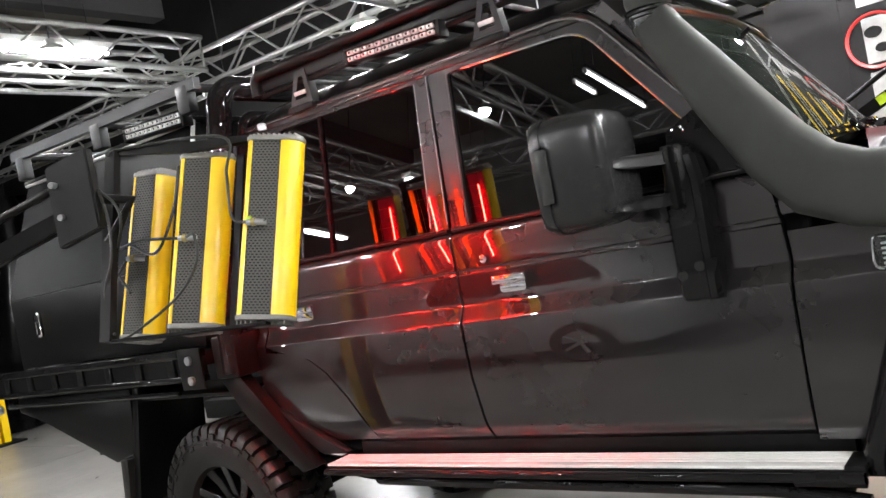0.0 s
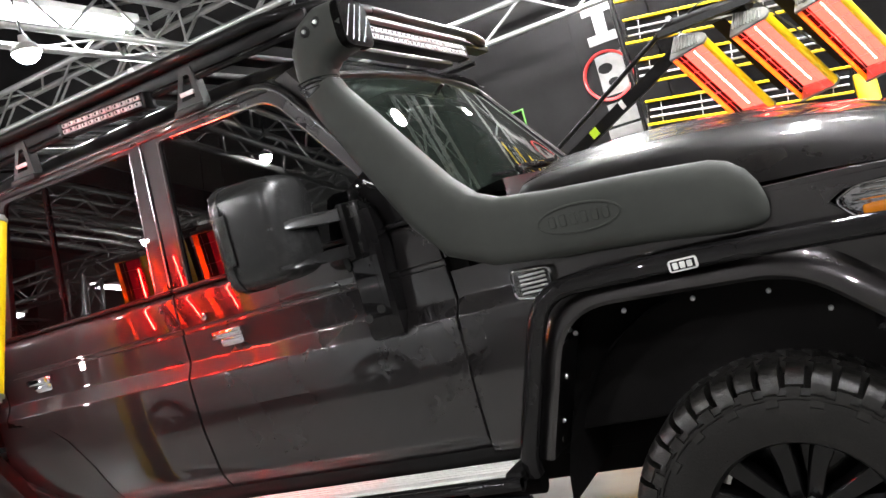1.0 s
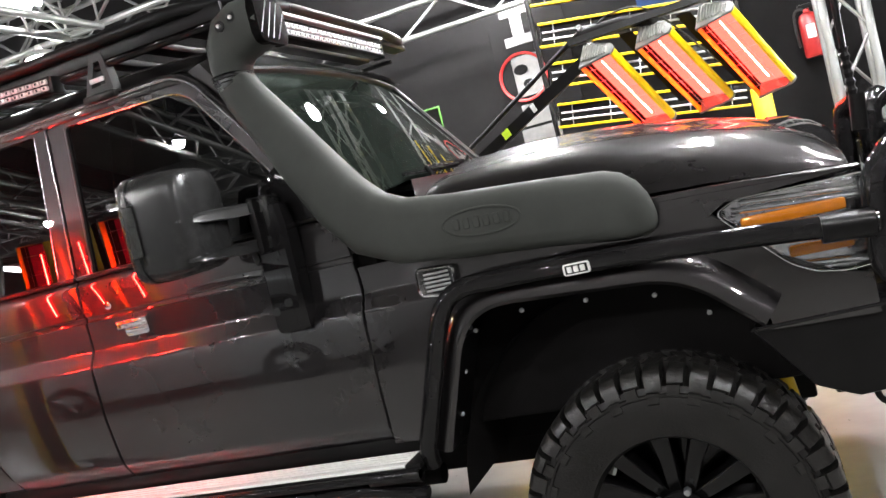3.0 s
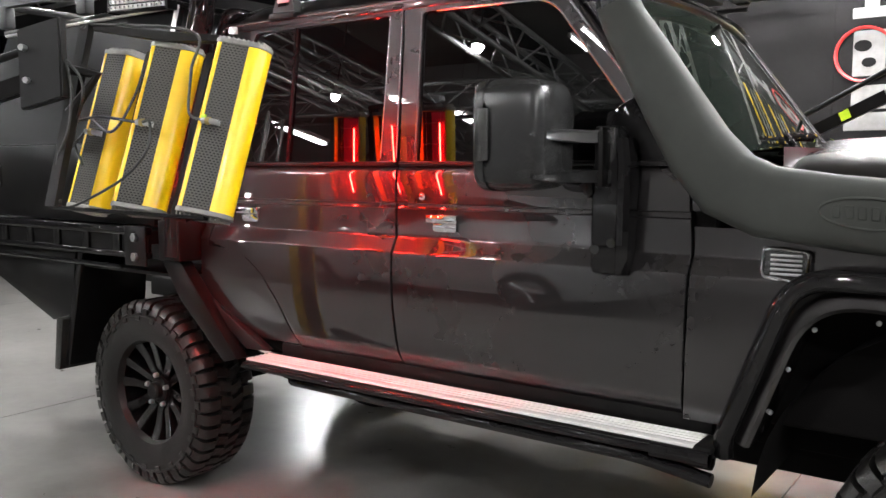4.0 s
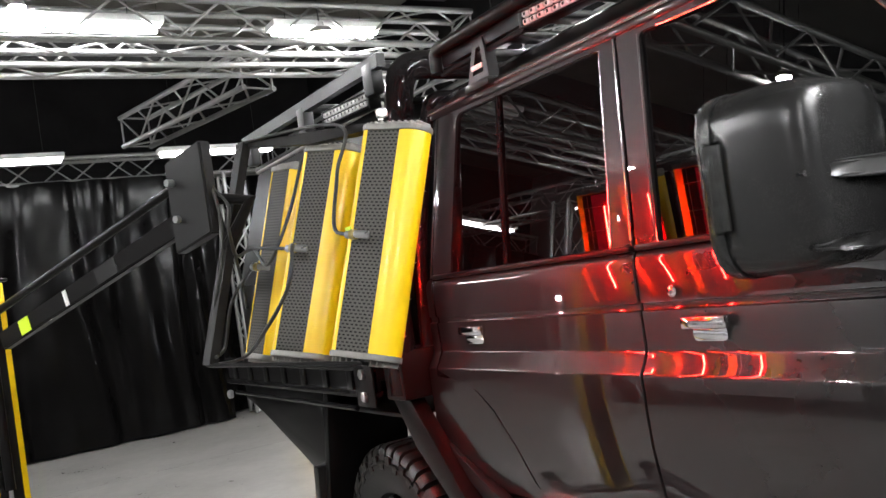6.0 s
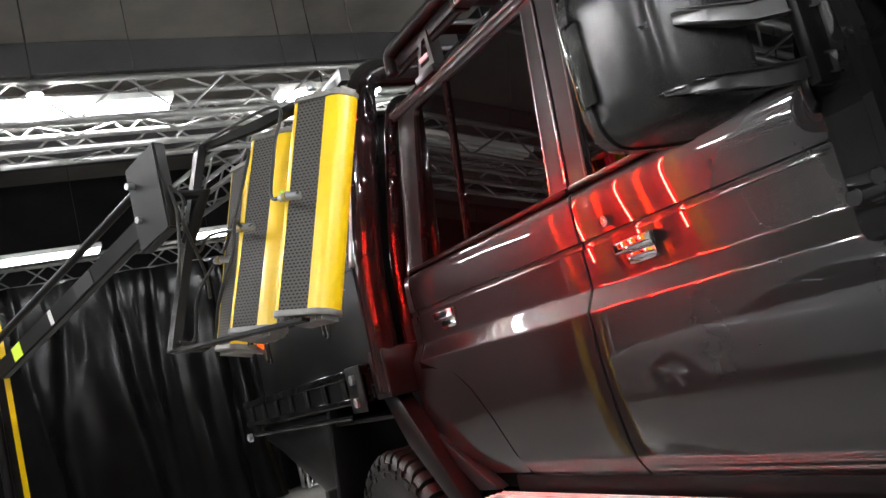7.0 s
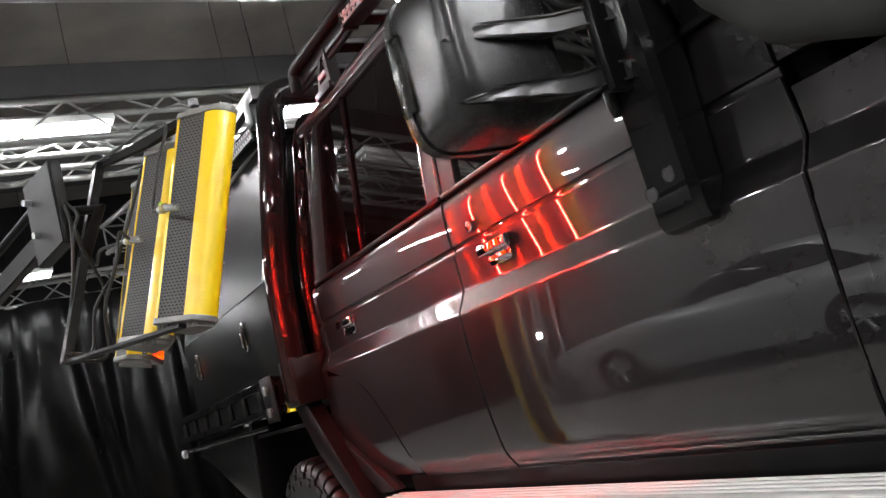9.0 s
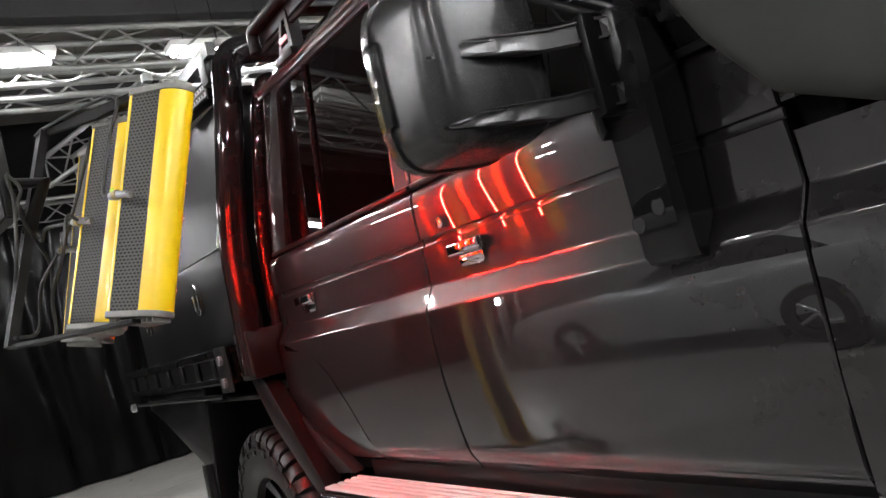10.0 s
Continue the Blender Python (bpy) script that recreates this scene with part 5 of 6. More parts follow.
    for xx, zz, yy in ((-0.985, 1.205, -0.034), (-1.036, 1.185, -0.033)):
        part("bracket_plug", f(lathe([(0.015, yy + .004), (0.015, yy - .0012), (0.0142, yy - .002), (0.0135, yy - .0008), (0.0001, yy - .0008)], (xx, 0, zz), "y", 20)), PLASTIC, br)
    part("bracket_hook", f(prism([(-1.062, 1.385), (-1.040, 1.385), (-1.036, 1.345), (-1.050, 1.330), (-1.058, 1.350)], "y", -0.05, -0.02, .003)), PLASTIC, br)


def build_tray(truck):
    TX0, TX1, TY = -4.86, -3.06, -0.10
    tray = part("tray", box(TX0, TX1, TY + .012, W - TY - .012, 1.09, 1.15, 0.006), SATIN_BLACK, truck, "black flat tray with slotted side rails")
    for s in (0, 1):
        f = (lambda b: mirror(b)) if s else (lambda b: b)
        for z0, z1 in ((1.030, 1.058), (1.128, 1.165)):
            part("tray_rail", f(box(TX0, TX1, TY - .012, TY + .025, z0, z1, 0.006)), GLOSS_BLACK, tray)
        part("rail_web", f(box(TX0, TX1, TY + .004, TY + .02, 1.05, 1.135, 0.002, 1)), SATIN_BLACK, tray)
        for k in range(7):
            xx = TX0 + 0.12 + .24 * k
            part("rail_spacer", f(box(xx, xx + .05, TY - .008, TY + .01, 1.056, 1.13, 0.003)), SATIN_BLACK, tray)
        part("under_rail", f(tube([(-4.75, TY + .0, 0.985), (-3.25, TY + .0, 0.985)], 0.011, 8)), GLOSS_BLACK, tray)
        part("corner_plate", f(box(-3.20, -3.05, TY - .018, TY - .008, 1.0, 1.17, 0.004)), SATIN_BLACK, tray)
        for zz in (1.121, 1.038):
            part("bolt", f(hexbolt((-3.122, TY - .018, zz), 0.020, 0.014)), STEEL, tray, "bright hex bolt")
        # guard, flap and brackets round the rear wheel
        part("mudguard_front", f(prism([(-3.05, 1.06), (-2.93, 1.06), (-2.56, 0.66), (-2.64, 0.64), (-2.90, 0.86)], "y", TY + .04, TY + .10, 0.005)), SATIN_BLACK, tray)
        part("diagonal_stay", f(prism([(-2.90, 0.93), (-2.86, 0.93), (-2.44, 0.70), (-2.56, 0.695)], "y", -0.012, 0.03, 0.004)), PLATEGREY, tray)
        part("mudguard_rear", f(prism([(-3.60, 1.03), (-3.645, 1.03), (-3.80, 0.47), (-3.755, 0.47)], "y", TY + .03, TY + .36, 0.005)), SATIN_BLACK, tray)
        part("mud_flap", f(prism([(-3.745, 0.70), (-3.80, 0.70), (-3.835, 0.45), (-3.79, 0.45)], "y", TY + .0, TY + .32, 0.004)), RUBBER, tray)
        part("mudguard_top", f(box(-3.62, -2.95, TY + .05, TY + .36, 0.955, 0.97, 0.004)), SATIN_BLACK, tray)
        part("under_box", f(prism([(-3.70, 1.02), (-4.75, 1.02), (-4.75, 0.94), (-4.50, 0.88), (-3.92, 0.67), (-3.74, 0.72)], "y", TY + .05, TY + .45, 0.01)), SATIN_BLACK, tray, "tapered black under-tray toolbox")
        part("latch", f(lathe([(0.022, -0.0), (0.022, -0.02), (0.012, -0.026), (0.0001, -0.026)], (-4.80, TY - .01, 0.975), "y", 14)), STEEL, tray)
        # canopy: upright lower lockers, leaning upper flank
        part("locker_side", f(box(-4.66, -3.10, -0.035, 0.0, 1.166, 1.525, 0.006)), SATIN_BLACK, tray, "black locker side with recessed locks")
        for xx in (-3.50, -4.40):
            o = part("lock", f(prism(cut_round([(xx - .028, 1.315), (xx + .028, 1.315), (xx + .028, 1.445), (xx - .028, 1.445)], 0.027), "y", -0.048, -0.034, 0.003)), CHROME, tray, "chrome T-handle lock in an oval cup")
            part("lock_cup", f(prism(cut_round([(xx - .018, 1.33), (xx + .018, 1.33), (xx + .018, 1.43), (xx - .018, 1.43)], 0.017), "y", -0.051, -0.047, 0.001)), SATIN_BLACK, o)
            part("lock_lever", f(box(xx - .006, xx + .006, -0.060, -0.048, 1.335, 1.40, 0.003)), CHROME, o)
        part("canopy_side", f(rings([[(-4.66, -0.033, 1.527), (-3.10, -0.033, 1.527), (-3.10, 0.115, 2.11), (-4.53, 0.115, 2.11)], [(-4.66, 0.005, 1.527), (-3.10, 0.005, 1.527), (-3.10, 0.155, 2.11), (-4.53, 0.155, 2.11)]])), CANOPYGREY, tray, "leaning grey canopy flank")
        part("canopy_trim", f(tube([(-3.095, -0.035, 1.53), (-3.095, 0.112, 2.112), (-4.54, 0.112, 2.112)], 0.011, 8)), ALU, tray)
    part("canopy_front", prism([(-.03, 1.16), (W + .03, 1.16), (W + .03, 1.52), (W - .13, 2.11), (.13, 2.11), (-.03, 1.52)], "x", -3.135, -3.105, 0.004), SATIN_BLACK, tray)
    part("canopy_back", prism([(-.03, 1.16), (W + .03, 1.16), (W + .03, 1.52), (W - .13, 2.11), (.13, 2.11), (-.03, 1.52)], "x", -4.55, -4.51, 0.004), SATIN_BLACK, tray)
    part("canopy_roof", box(-4.55, -3.09, 0.10, W - .10, 2.112, 2.135, 0.008), SATIN_BLACK, tray)
    # ladder rack on the canopy
    part("canopy_rack", rings([[(x, 0.06 - .018, z - .025), (x, 0.06 + .018, z - .025), (x, 0.06 + .018, z + .025), (x, 0.06 - .018, z + .025)] for x, z in ((-4.52, 2.262), (-3.72, 2.250), (-2.96, 2.240))]), PLATEGREY, tray, "grey box-section rack above the canopy", False)
    part("canopy_rack", rings([[(x, W - 0.06 - .018, z - .025), (x, W - 0.06 + .018, z - .025), (x, W - 0.06 + .018, z + .025), (x, W - 0.06 - .018, z + .025)] for x, z in ((-4.52, 2.262), (-3.72, 2.250), (-2.96, 2.240))]), PLATEGREY, tray, "", False)
    for xx in (-4.44, -3.72, -3.05):
        part("rack_post", box(xx - .04, xx + .04, 0.04, 0.09, 2.13, 2.25, 0.008), PLATEGREY, tray)
        part("rack_post", box(xx - .04, xx + .04, W - .09, W - .04, 2.13, 2.25, 0.008), PLATEGREY, tray)
        part("rack_bar", tube([(xx, 0.06, 2.245), (xx, W - .06, 2.245)], 0.02, 8), PLATEGREY, tray)
    led_bar(truck, -3.512, -3.091, 0.060, 2.148, 2.128, 0.062)
    # hoop behind the cab
    for dx, dy, zz, r in ((0.0, 0.0, 2.185, 0.052), (0.012, 0.105, 2.06, 0.028)):
        half = [(-2.905 + dx, -0.068 + dy, 1.05), (-2.895 + dx, -0.055 + dy, 1.50), (-2.845 + dx, 0.030 + dy, 1.98), (-2.835 + dx, 0.060 + dy, zz)]
        far = [(x, W - y, z) for x, y, z in reversed(half)]
        part("sports_bar", tube(fillet(half + far, 0.13, 10), r, 18), GLOSS_BLACK, tray, "gloss black sports bar hoop behind the cab")
    part("bar_foot", box(-2.99, -2.85, -0.10, 0.06, 1.03, 1.20, 0.01), SATIN_BLACK, tray)
    part("bar_foot", box(-2.99, -2.85, W - .06, W + .10, 1.03, 1.20, 0.01), SATIN_BLACK, tray)


TRUCK = thing("pickup_truck", (-1.6, W / 2, 0), "graphite dual-cab off-road pickup truck with snorkel, tray and canopy", "pickup truck")
build_doors(TRUCK)
build_cab(TRUCK)
build_front(TRUCK)
build_wheels(TRUCK)
build_roof_rack(TRUCK)
build_snorkel(TRUCK)
for flank in (0, 1):
    build_mirror(TRUCK, flank)
build_tray(TRUCK)


# ---- curing lamps ----
def cassette_meshes(flip, slim):
    """One heater cassette, long in local z, open face to local +y: a slanted grille at the back and a smooth yellow lobe on one side."""
    L = 0.262
    g = -1 if flip else 1
    lobe = [(0.060, -0.024), (0.074, -0.020), (0.088, -0.012), (0.099, 0.000), (0.105, 0.014), (0.106, 0.028), (0.102, 0.040), (0.096, 0.046)]
    lobe = [(0.060 + (x - 0.060) * slim, y) for x, y in lobe]
    # wall's front lip is lengthened out of view to block red spill sideways
    wall = [(-0.022, -0.062), (-0.032, -0.062), (-0.040, -0.056), (-0.046, -0.044), (-0.050, -0.020), (-0.052, 0.010), (-0.050, 0.072)]

    def skin_strip(line, inward):
        inner = [(x + inward * .004, y + .002) for x, y in line]
        return [(g * x, y) for x, y in line + inner[::-1]]

    def along(poly, z0, z1, bm=None):
        return rings([[(x, y, z) for x, y in poly] for z in (z0, z1)], bm=bm)
    shell = along(skin_strip(lobe, -1), -L, L)
    along(skin_strip(wall, 1), -L, L, shell)
    back = along([(g * x, y) for x, y in ((-0.022, -0.060), (0.060, -0.022), (0.0585, -0.0185), (-0.0235, -0.0565))], -L, L)
    outline = [(g * x, y) for x, y in [(-0.054, 0.074)] + [(x - .003, y - .002) for x, y in wall[::-1][1:]] + [(-0.020, -0.066), (0.062, -0.028)] + [(x + .003, y - .003) for x, y in lobe[1:-1]] + [(lobe[-1][0] + .002, 0.048)]]
    caps = [prism(outline, "z", e * L, e * (L + 0.014), 0.002) for e in (-1, 1)]
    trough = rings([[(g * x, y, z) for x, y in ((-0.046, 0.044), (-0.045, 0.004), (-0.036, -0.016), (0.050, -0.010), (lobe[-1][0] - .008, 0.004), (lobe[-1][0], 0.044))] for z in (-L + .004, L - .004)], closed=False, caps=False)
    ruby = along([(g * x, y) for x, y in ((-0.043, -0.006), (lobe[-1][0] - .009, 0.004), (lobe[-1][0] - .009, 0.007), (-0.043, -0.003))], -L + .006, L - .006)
    wire = tube([(g * 0.022, 0.013, -L + .05), (g * 0.022, 0.013, L - .05)], 0.0030, 8)
    guard = bmesh.new()
    for k in range(6):
        z = -L + .05 + (2 * L - .1) * k / 5
        tube([(g * -0.048, 0.050, z), (g * lobe[-1][0], 0.050, z)], 0.0010, 5, guard)
    for x in (-.02, 0.065):
        tube([(g * x, 0.050, -L), (g * x, 0.050, L)], 0.0010, 5, guard)
    return shell, back, caps, trough, ruby, wire, guard


def cassette(parent, m, flip=False, slim=1.0, ruby_glass=None):
    shell, back, caps, trough, ruby, wire, guard = cassette_meshes(flip, slim)
    g = -1 if flip else 1
    base = world_of(parent).inverted() @ m
    sh = part("heater_cassette", shell, YELLOW, None, "yellow heater cassette with perforated grey back")
    sh.parent = parent
    sh.matrix_basis = base
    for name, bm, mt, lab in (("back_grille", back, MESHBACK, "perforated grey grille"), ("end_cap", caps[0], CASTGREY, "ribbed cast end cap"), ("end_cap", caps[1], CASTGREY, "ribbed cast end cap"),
                              ("reflector_trough", trough, NEAR_BLACK, ""), ("glow_pane", ruby, ruby_glass or RUBY, "red pane with added glow for the element's light"), ("heating_element", wire, WIRE, "glowing orange element"), ("wire_guard", guard, STEEL, "")):
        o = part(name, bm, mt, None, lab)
        o.parent = sh
    for z0, z1 in ((0.2755, 0.2875), (-0.2875, -0.2755)):
        for k in range(8 if slim < 0.9 else 10):
            x = -0.042 + 0.0145 * k
            y0 = max(-0.058, -0.052 + (x + .022) * .47) if x > -.022 else -0.05
            o = part("cap_fin", box(g * x - .003, g * x + .003, y0, 0.042, z0, z1, 0.001, 1), CASTGREY, None)
            o.parent = sh
    return sh


def basis(origin, xdir, zdir):
    z = Vector(zdir).normalized()
    x = Vector(xdir)
    x = (x - z * x.dot(z)).normalized()
    y = z.cross(x)
    m = Matrix((x, y, z)).transposed().to_4x4()
    m.translation = Vector(origin)
    return m


def cable(parent, pts, r=0.0046, name="cable", n=10):
    """A slack lead through a few points."""
    p = [Vector(q) for q in pts]
    out = []
    ext = [p[0] * 2 - p[1]] + p + [p[-1] * 2 - p[-2]]
    for i in range(1, len(ext) - 2):
        a, b, c, d = ext[i - 1:i + 3]
        for k in range(n):
            t = k / n
            out.append(0.5 * ((2 * b) + (c - a) * t + (2 * a - 5 * b + 4 * c - d) * t * t + (3 * b - a - 3 * c + d) * t ** 3))
    out.append(p[-1])
    return part(name, tube(out, r, 8), CABLE, parent)


def lamp_post(parent, c, yaw, top, w=0.085):
    """Yellow square column with a black slot, plates and a wheeled foot."""
    m = Matrix.Translation(c) @ pose(0, 0, 0, 0, 0, yaw)

    def put(name, bm, mt, label=""):
        bm.transform(m)
        return part(name, bm, mt, parent, label)
    col = put("column", box(-w, w * .2, -w, w, 0.10, top, 0.008), YELLOW, "tall yellow steel column")
    put("column_front", box(w * .36, w, -w, w, 0.10, top, 0.008), YELLOW)
    put("column_slot", box(w * .15, w * .42, -w + .012, w - .012, 0.10, top - .005, 0), SATIN_BLACK)
    put("column_cap", box(-w - .012, w + .012, -w - .012, w + .012, top, top + 0.012, 0.005), SATIN_BLACK)
    for s in (-1, 1):
        put("foot_beam", box(-0.45, 0.45, s * .28 - .035, s * .28 + .035, 0.09, 0.14, 0.008), SATIN_BLACK)
        for x in (-.42, .42):
            put("castor", lathe([(0.0001, -0.015), (0.035, -0.015), (0.04, 0.0), (0.035, 0.015), (0.0001, 0.015)], (x, s * .28, 0.04), "y", 16), RUBBER)
            put("castor_fork", box(x - .012, x + .012, s * .28 - .024, s * .28 + .024, 0.05, 0.10, 0.003), STEEL)
    put("foot_cross", box(-0.06, 0.06, -0.30, 0.30, 0.095, 0.135, 0.006), SATIN_BLACK)
    return col, m


def build_side_lamp():
    stand = thing("curing_lamp_stand", (-3.53, -1.27, 0), "yellow infrared curing lamp stand with three lit cassettes", "curing lamp")
    zdir = Vector((-0.005, 0.168, 0.540))
    xdir = Vector((0.262, 0.040, 0))
    A = Vector((-2.074, -0.515, 1.534))
    centres = [A, Vector((-2.341, -0.560, 1.541)), Vector((-2.605, -0.556, 1.537))]
    for c, lean, turn, slim in zip(centres, ((0.021, 0.320, 1), (-0.014, 0.337, 1), (0.045, 0.29, 1)), (9.0, 7.0, -12.0), (0.93, 0.95, 0.3)):
        cassette(stand, basis(c, (1, 0, 0), lean) @ pose(0, 0, 0, 0, 0, turn), False, slim)
    u, v = xdir.normalized(), zdir.normalized()
    w = v.cross(u)   # towards the pickup
    # black carrier: end bar, bottom bar, top plate
    tl, bl = Vector((-2.60, -0.62, 1.885)), Vector((-2.49, -0.83, 1.295))
    bm = bmesh.new()
    rings([[tl + u * a + w * b for a, b in ((-.022, -.012), (.022, -.012), (.022, .012), (-.022, .012))], [bl + u * a + w * b for a, b in ((-.022, -.012), (.022, -.012), (.022, .012), (-.022, .012))]], bm=bm)
    part("carrier_bar", bm, FRAMEBLACK, stand, "black flat-steel carrier")
    p0, p1 = bl, A - v * .287 - w * 0.02 + u * .04
    bm = rings([[p + v * a + w * b for a, b in ((-.005, -.010), (.004, -.010), (.004, .010), (-.005, .010))] for p in (p0, p0.lerp(p1, .5), p1)])
    part("lower_carrier", bm, FRAMEBLACK, stand)
    q0, q1 = tl, A + v * .290 - w * .03 - u * .0
    bm = rings([[q0 - v * .012, q0 + v * .004, q0 + v * .004 + w * .012, q0 - v * .012 + w * .012], [(q0 + (q1 - q0) * .55) - v * .03, (q0 + (q1 - q0) * .55) + v * .004, (q0 + (q1 - q0) * .55) + v * .004 + w * .012, (q0 + (q1 - q0) * .55) - v * .03 + w * .012], [q1 - v * .012, q1 + v * .004, q1 + v * .004 + w * .03, q1 - v * .012 + w * .03]])
    part("upper_carrier", bm, FRAMEBLACK, stand)
    part("carrier_bolt", hexbolt(q1 + v * .012, 0.014, 0.02, "z", 1), STEEL, stand)
    # long black backing plates between the cassettes
    for k in (0, 1):
        c = A - xdir * (k + .5) + w * 0.0
        bm = rings([[c + v * s + u * a + w * b for a, b in ((-.014, .020), (.014, .020), (.014, .026), (-.014, .026))] for s in (-.27, .27)])
        part("spacer_plate", bm, FRAMEBLACK, stand)
    # tilt plate with bolts
    b1, b2 = Vector((-2.625, -0.805, 1.79)), Vector((-2.625, -0.795, 1.69))
    ad = Vector((0.83, 0.44, 0.245)).normalized()
    sd = ad.cross(Vector((0, 0, 1))).normalized()
    c = (b1 + b2) / 2 + ad * .045 + Vector((0, 0, -0.01))
    bm = rings([[c + ad * a * .075 + Vector((0, 0, b * .125)) + sd * d for a, b in ((-1, -1), (1, -1), (1, 1), (-1, 1))] for d in (-.012, .030)])
    bmesh.ops.bevel(bm, geom=bm.edges[:], offset=0.005, segments=2, affect="EDGES")
    part("tilt_plate", bm, PLATEGREY, stand, "dark grey steel tilt plate")
    for b in (b1, b2):
        part("plate_bolt", tube([b - sd * .0 + sd * .02, b + sd * .048], 0.010, 8), STEEL, stand)
    part("pivot_arm", tube([c, c + ad * .12 + Vector((0, 0.06, -.06)), (tl + bl) / 2], 0.02, 10), FRAMEBLACK, stand)
    # parallelogram arms
    lo_u, lo_l = Vector((-3.46, -1.235, 1.535)), Vector((-3.44, -1.225, 1.435))
    part("upper_arm", tube([lo_u, b1 + ad * .02], 0.013, 10), SATIN_BLACK, stand, "thin black link rod")
    d = (b2 - lo_l).normalized()
    n = d.cross(sd).normalized()
    bm = rings([[p + n * a + sd * b for a, b in ((-.030, -.016), (.030, -.016), (.030, .016), (-.030, .016))] for p in (lo_l, b2 + d * .03)])
    bmesh.ops.bevel(bm, geom=bm.edges[:], offset=0.004, segments=2, affect="EDGES")
    part("lower_arm", bm, SATIN_BLACK, stand, "black box-section swing arm")
    for f, ln, mt, nm in ((0.155, .055, LIME, "lime_tape"), (0.40, .018, WHITEPL, "white_tag"), (.62, .10, PLATEGREY, "gas_strut_sleeve")):
        p = lo_l.lerp(b2, f)
        bm = rings([[p + d * e + n * a + sd * b for a, b in ((-.024, .0), (.024, .0), (.024, .0185), (-.024, .0185))] for e in (-ln / 2, ln / 2)])
        part(nm, bm, mt, stand)
    col, m = lamp_post(stand, (-3.548, -1.284, 0), 27.9, 1.635, 0.060)
    bm = box(.0605, .065, -.048, .034, .14, 1.60, .002, 1)
    bm.transform(m)
    part("front_panel", bm, FRAMEBLACK, col, "black panel let into the column front")
    for nm, bm, mt in (("rating_plate", box(-.052, .008, -.0640, -.0605, 1.40, 1.53, .002, 1), SATIN_BLACK), ("maker_oval", prism(cut_round([(-.052, 1.19), (.004, 1.19), (.004, 1.33), (-.052, 1.33)], .027), "y", -.0640, -.0605, .001), SATIN_BLACK),
                       ("oval_mark", prism(cut_round([(-.043, 1.215), (-.005, 1.215), (-.005, 1.305), (-.043, 1.305)], .018), "y", -.0655, -.063, .001), BRASS),
                       ("plate_border", box(-.054, .010, -.0630, -.0602, 1.397, 1.533, .002, 1), ALU)):
        bm.transform(m)
        part(nm, bm, mt, col)
    for k, (z, wd) in enumerate(((1.505, .012), (1.475, .042), (1.455, .042), (1.43, .036))):
        bm = box(-.024 - wd / 2, -.024 + wd / 2, -.0655, -.0635, z - .004, z + .004, .0005, 1)
        bm.transform(m)
        part("text_bar", bm, ALU, col)
    for nm, bm, mt in (("gas_strut", tube([(.078, -.02, 1.40), (.078, -.02, 0.95)], .016, 10), SATIN_BLACK), ("strut_rod", tube([(.078, -.02, .95), (.078, -.02, .80)], .007, 8), STEEL),
                       ("brake_lever", tube([(.062, -.03, .78), (.13, -.05, .76), (.20, -.06, .70)], .009, 8), STEEL)):
        bm.transform(m)
        part(nm, bm, mt, stand)
    # plugs and leads
    plugs = [Vector((-2.005, -0.578, 1.552)), Vector((-2.268, -0.622, 1.553)), Vector((-2.545, -0.625, 1.530))]
    for p in plugs:
        part("plug", tube([p + w * .01, p - w * .012 - u * .02, p - w * .02 - u * .045], 0.009, 10), STEEL, stand)
        part("plug_collar", tube([p - w * .012 - u * .02, p - w * .015 - u * .032], 0.012, 10), BRASS, stand)
    q = c + ad * .07 - sd * .0
    P = [p - w * .02 - u * .045 for p in plugs]
    cable(stand, [P[0], P[0] - u * .06 + v * .03, A - u * .09 - w * .08 + v * .17, A - u * .13 - w * .07 + v * .30, tl + u * .05 + v * .0, tl - v * .02 - w * .02])
    cable(stand, [P[1] + u * .03, P[1] + u * .11 - v * .02 - w * .045, P[1] + u * .13 - v * .11 - w * .05, P[1] + u * .04 - v * .20 - w * .04, P[2] - v * .25 + u * .04, bl + u * .02])
    cable(stand, [P[1], P[1] - u * .13 + v * .01 - w * .03, P[2] - u * .02 + v * .03 - w * .05, q + Vector((0.02, 0, -.05)), q])
    cable(stand, [P[2], P[2] - u * .03 - v * .1 - w * .03, P[2] - u * .05 - v * .22 - w * .02, bl + v * .02 + u * .03])
    cable(stand, [q, q + Vector((.05, .02, -.06)), q + Vector((.09, .0, -.13)), P[2] + Vector((-.02, -.03, -.02)), P[2] - v * .12 - w * .02 + u * .05])
    cable(stand, [q, q + Vector((.03, 0, -.09)), q + Vector((.04, -.02, -.22)), bl + v * .16 - u * .03, bl + v * .03])
    cable(stand, [A + v * .25 - xdir * 1.2 - w * .06, A - xdir * 1.15 - w * .08 + v * .1, A - xdir * 1.35 - w * .09 - v * .03, P[2] + v * .05])
    part("lime_tag", box(-2.055, -2.032, -0.602, -0.596, 1.552, 1.575, .001, 1), LIME, stand)


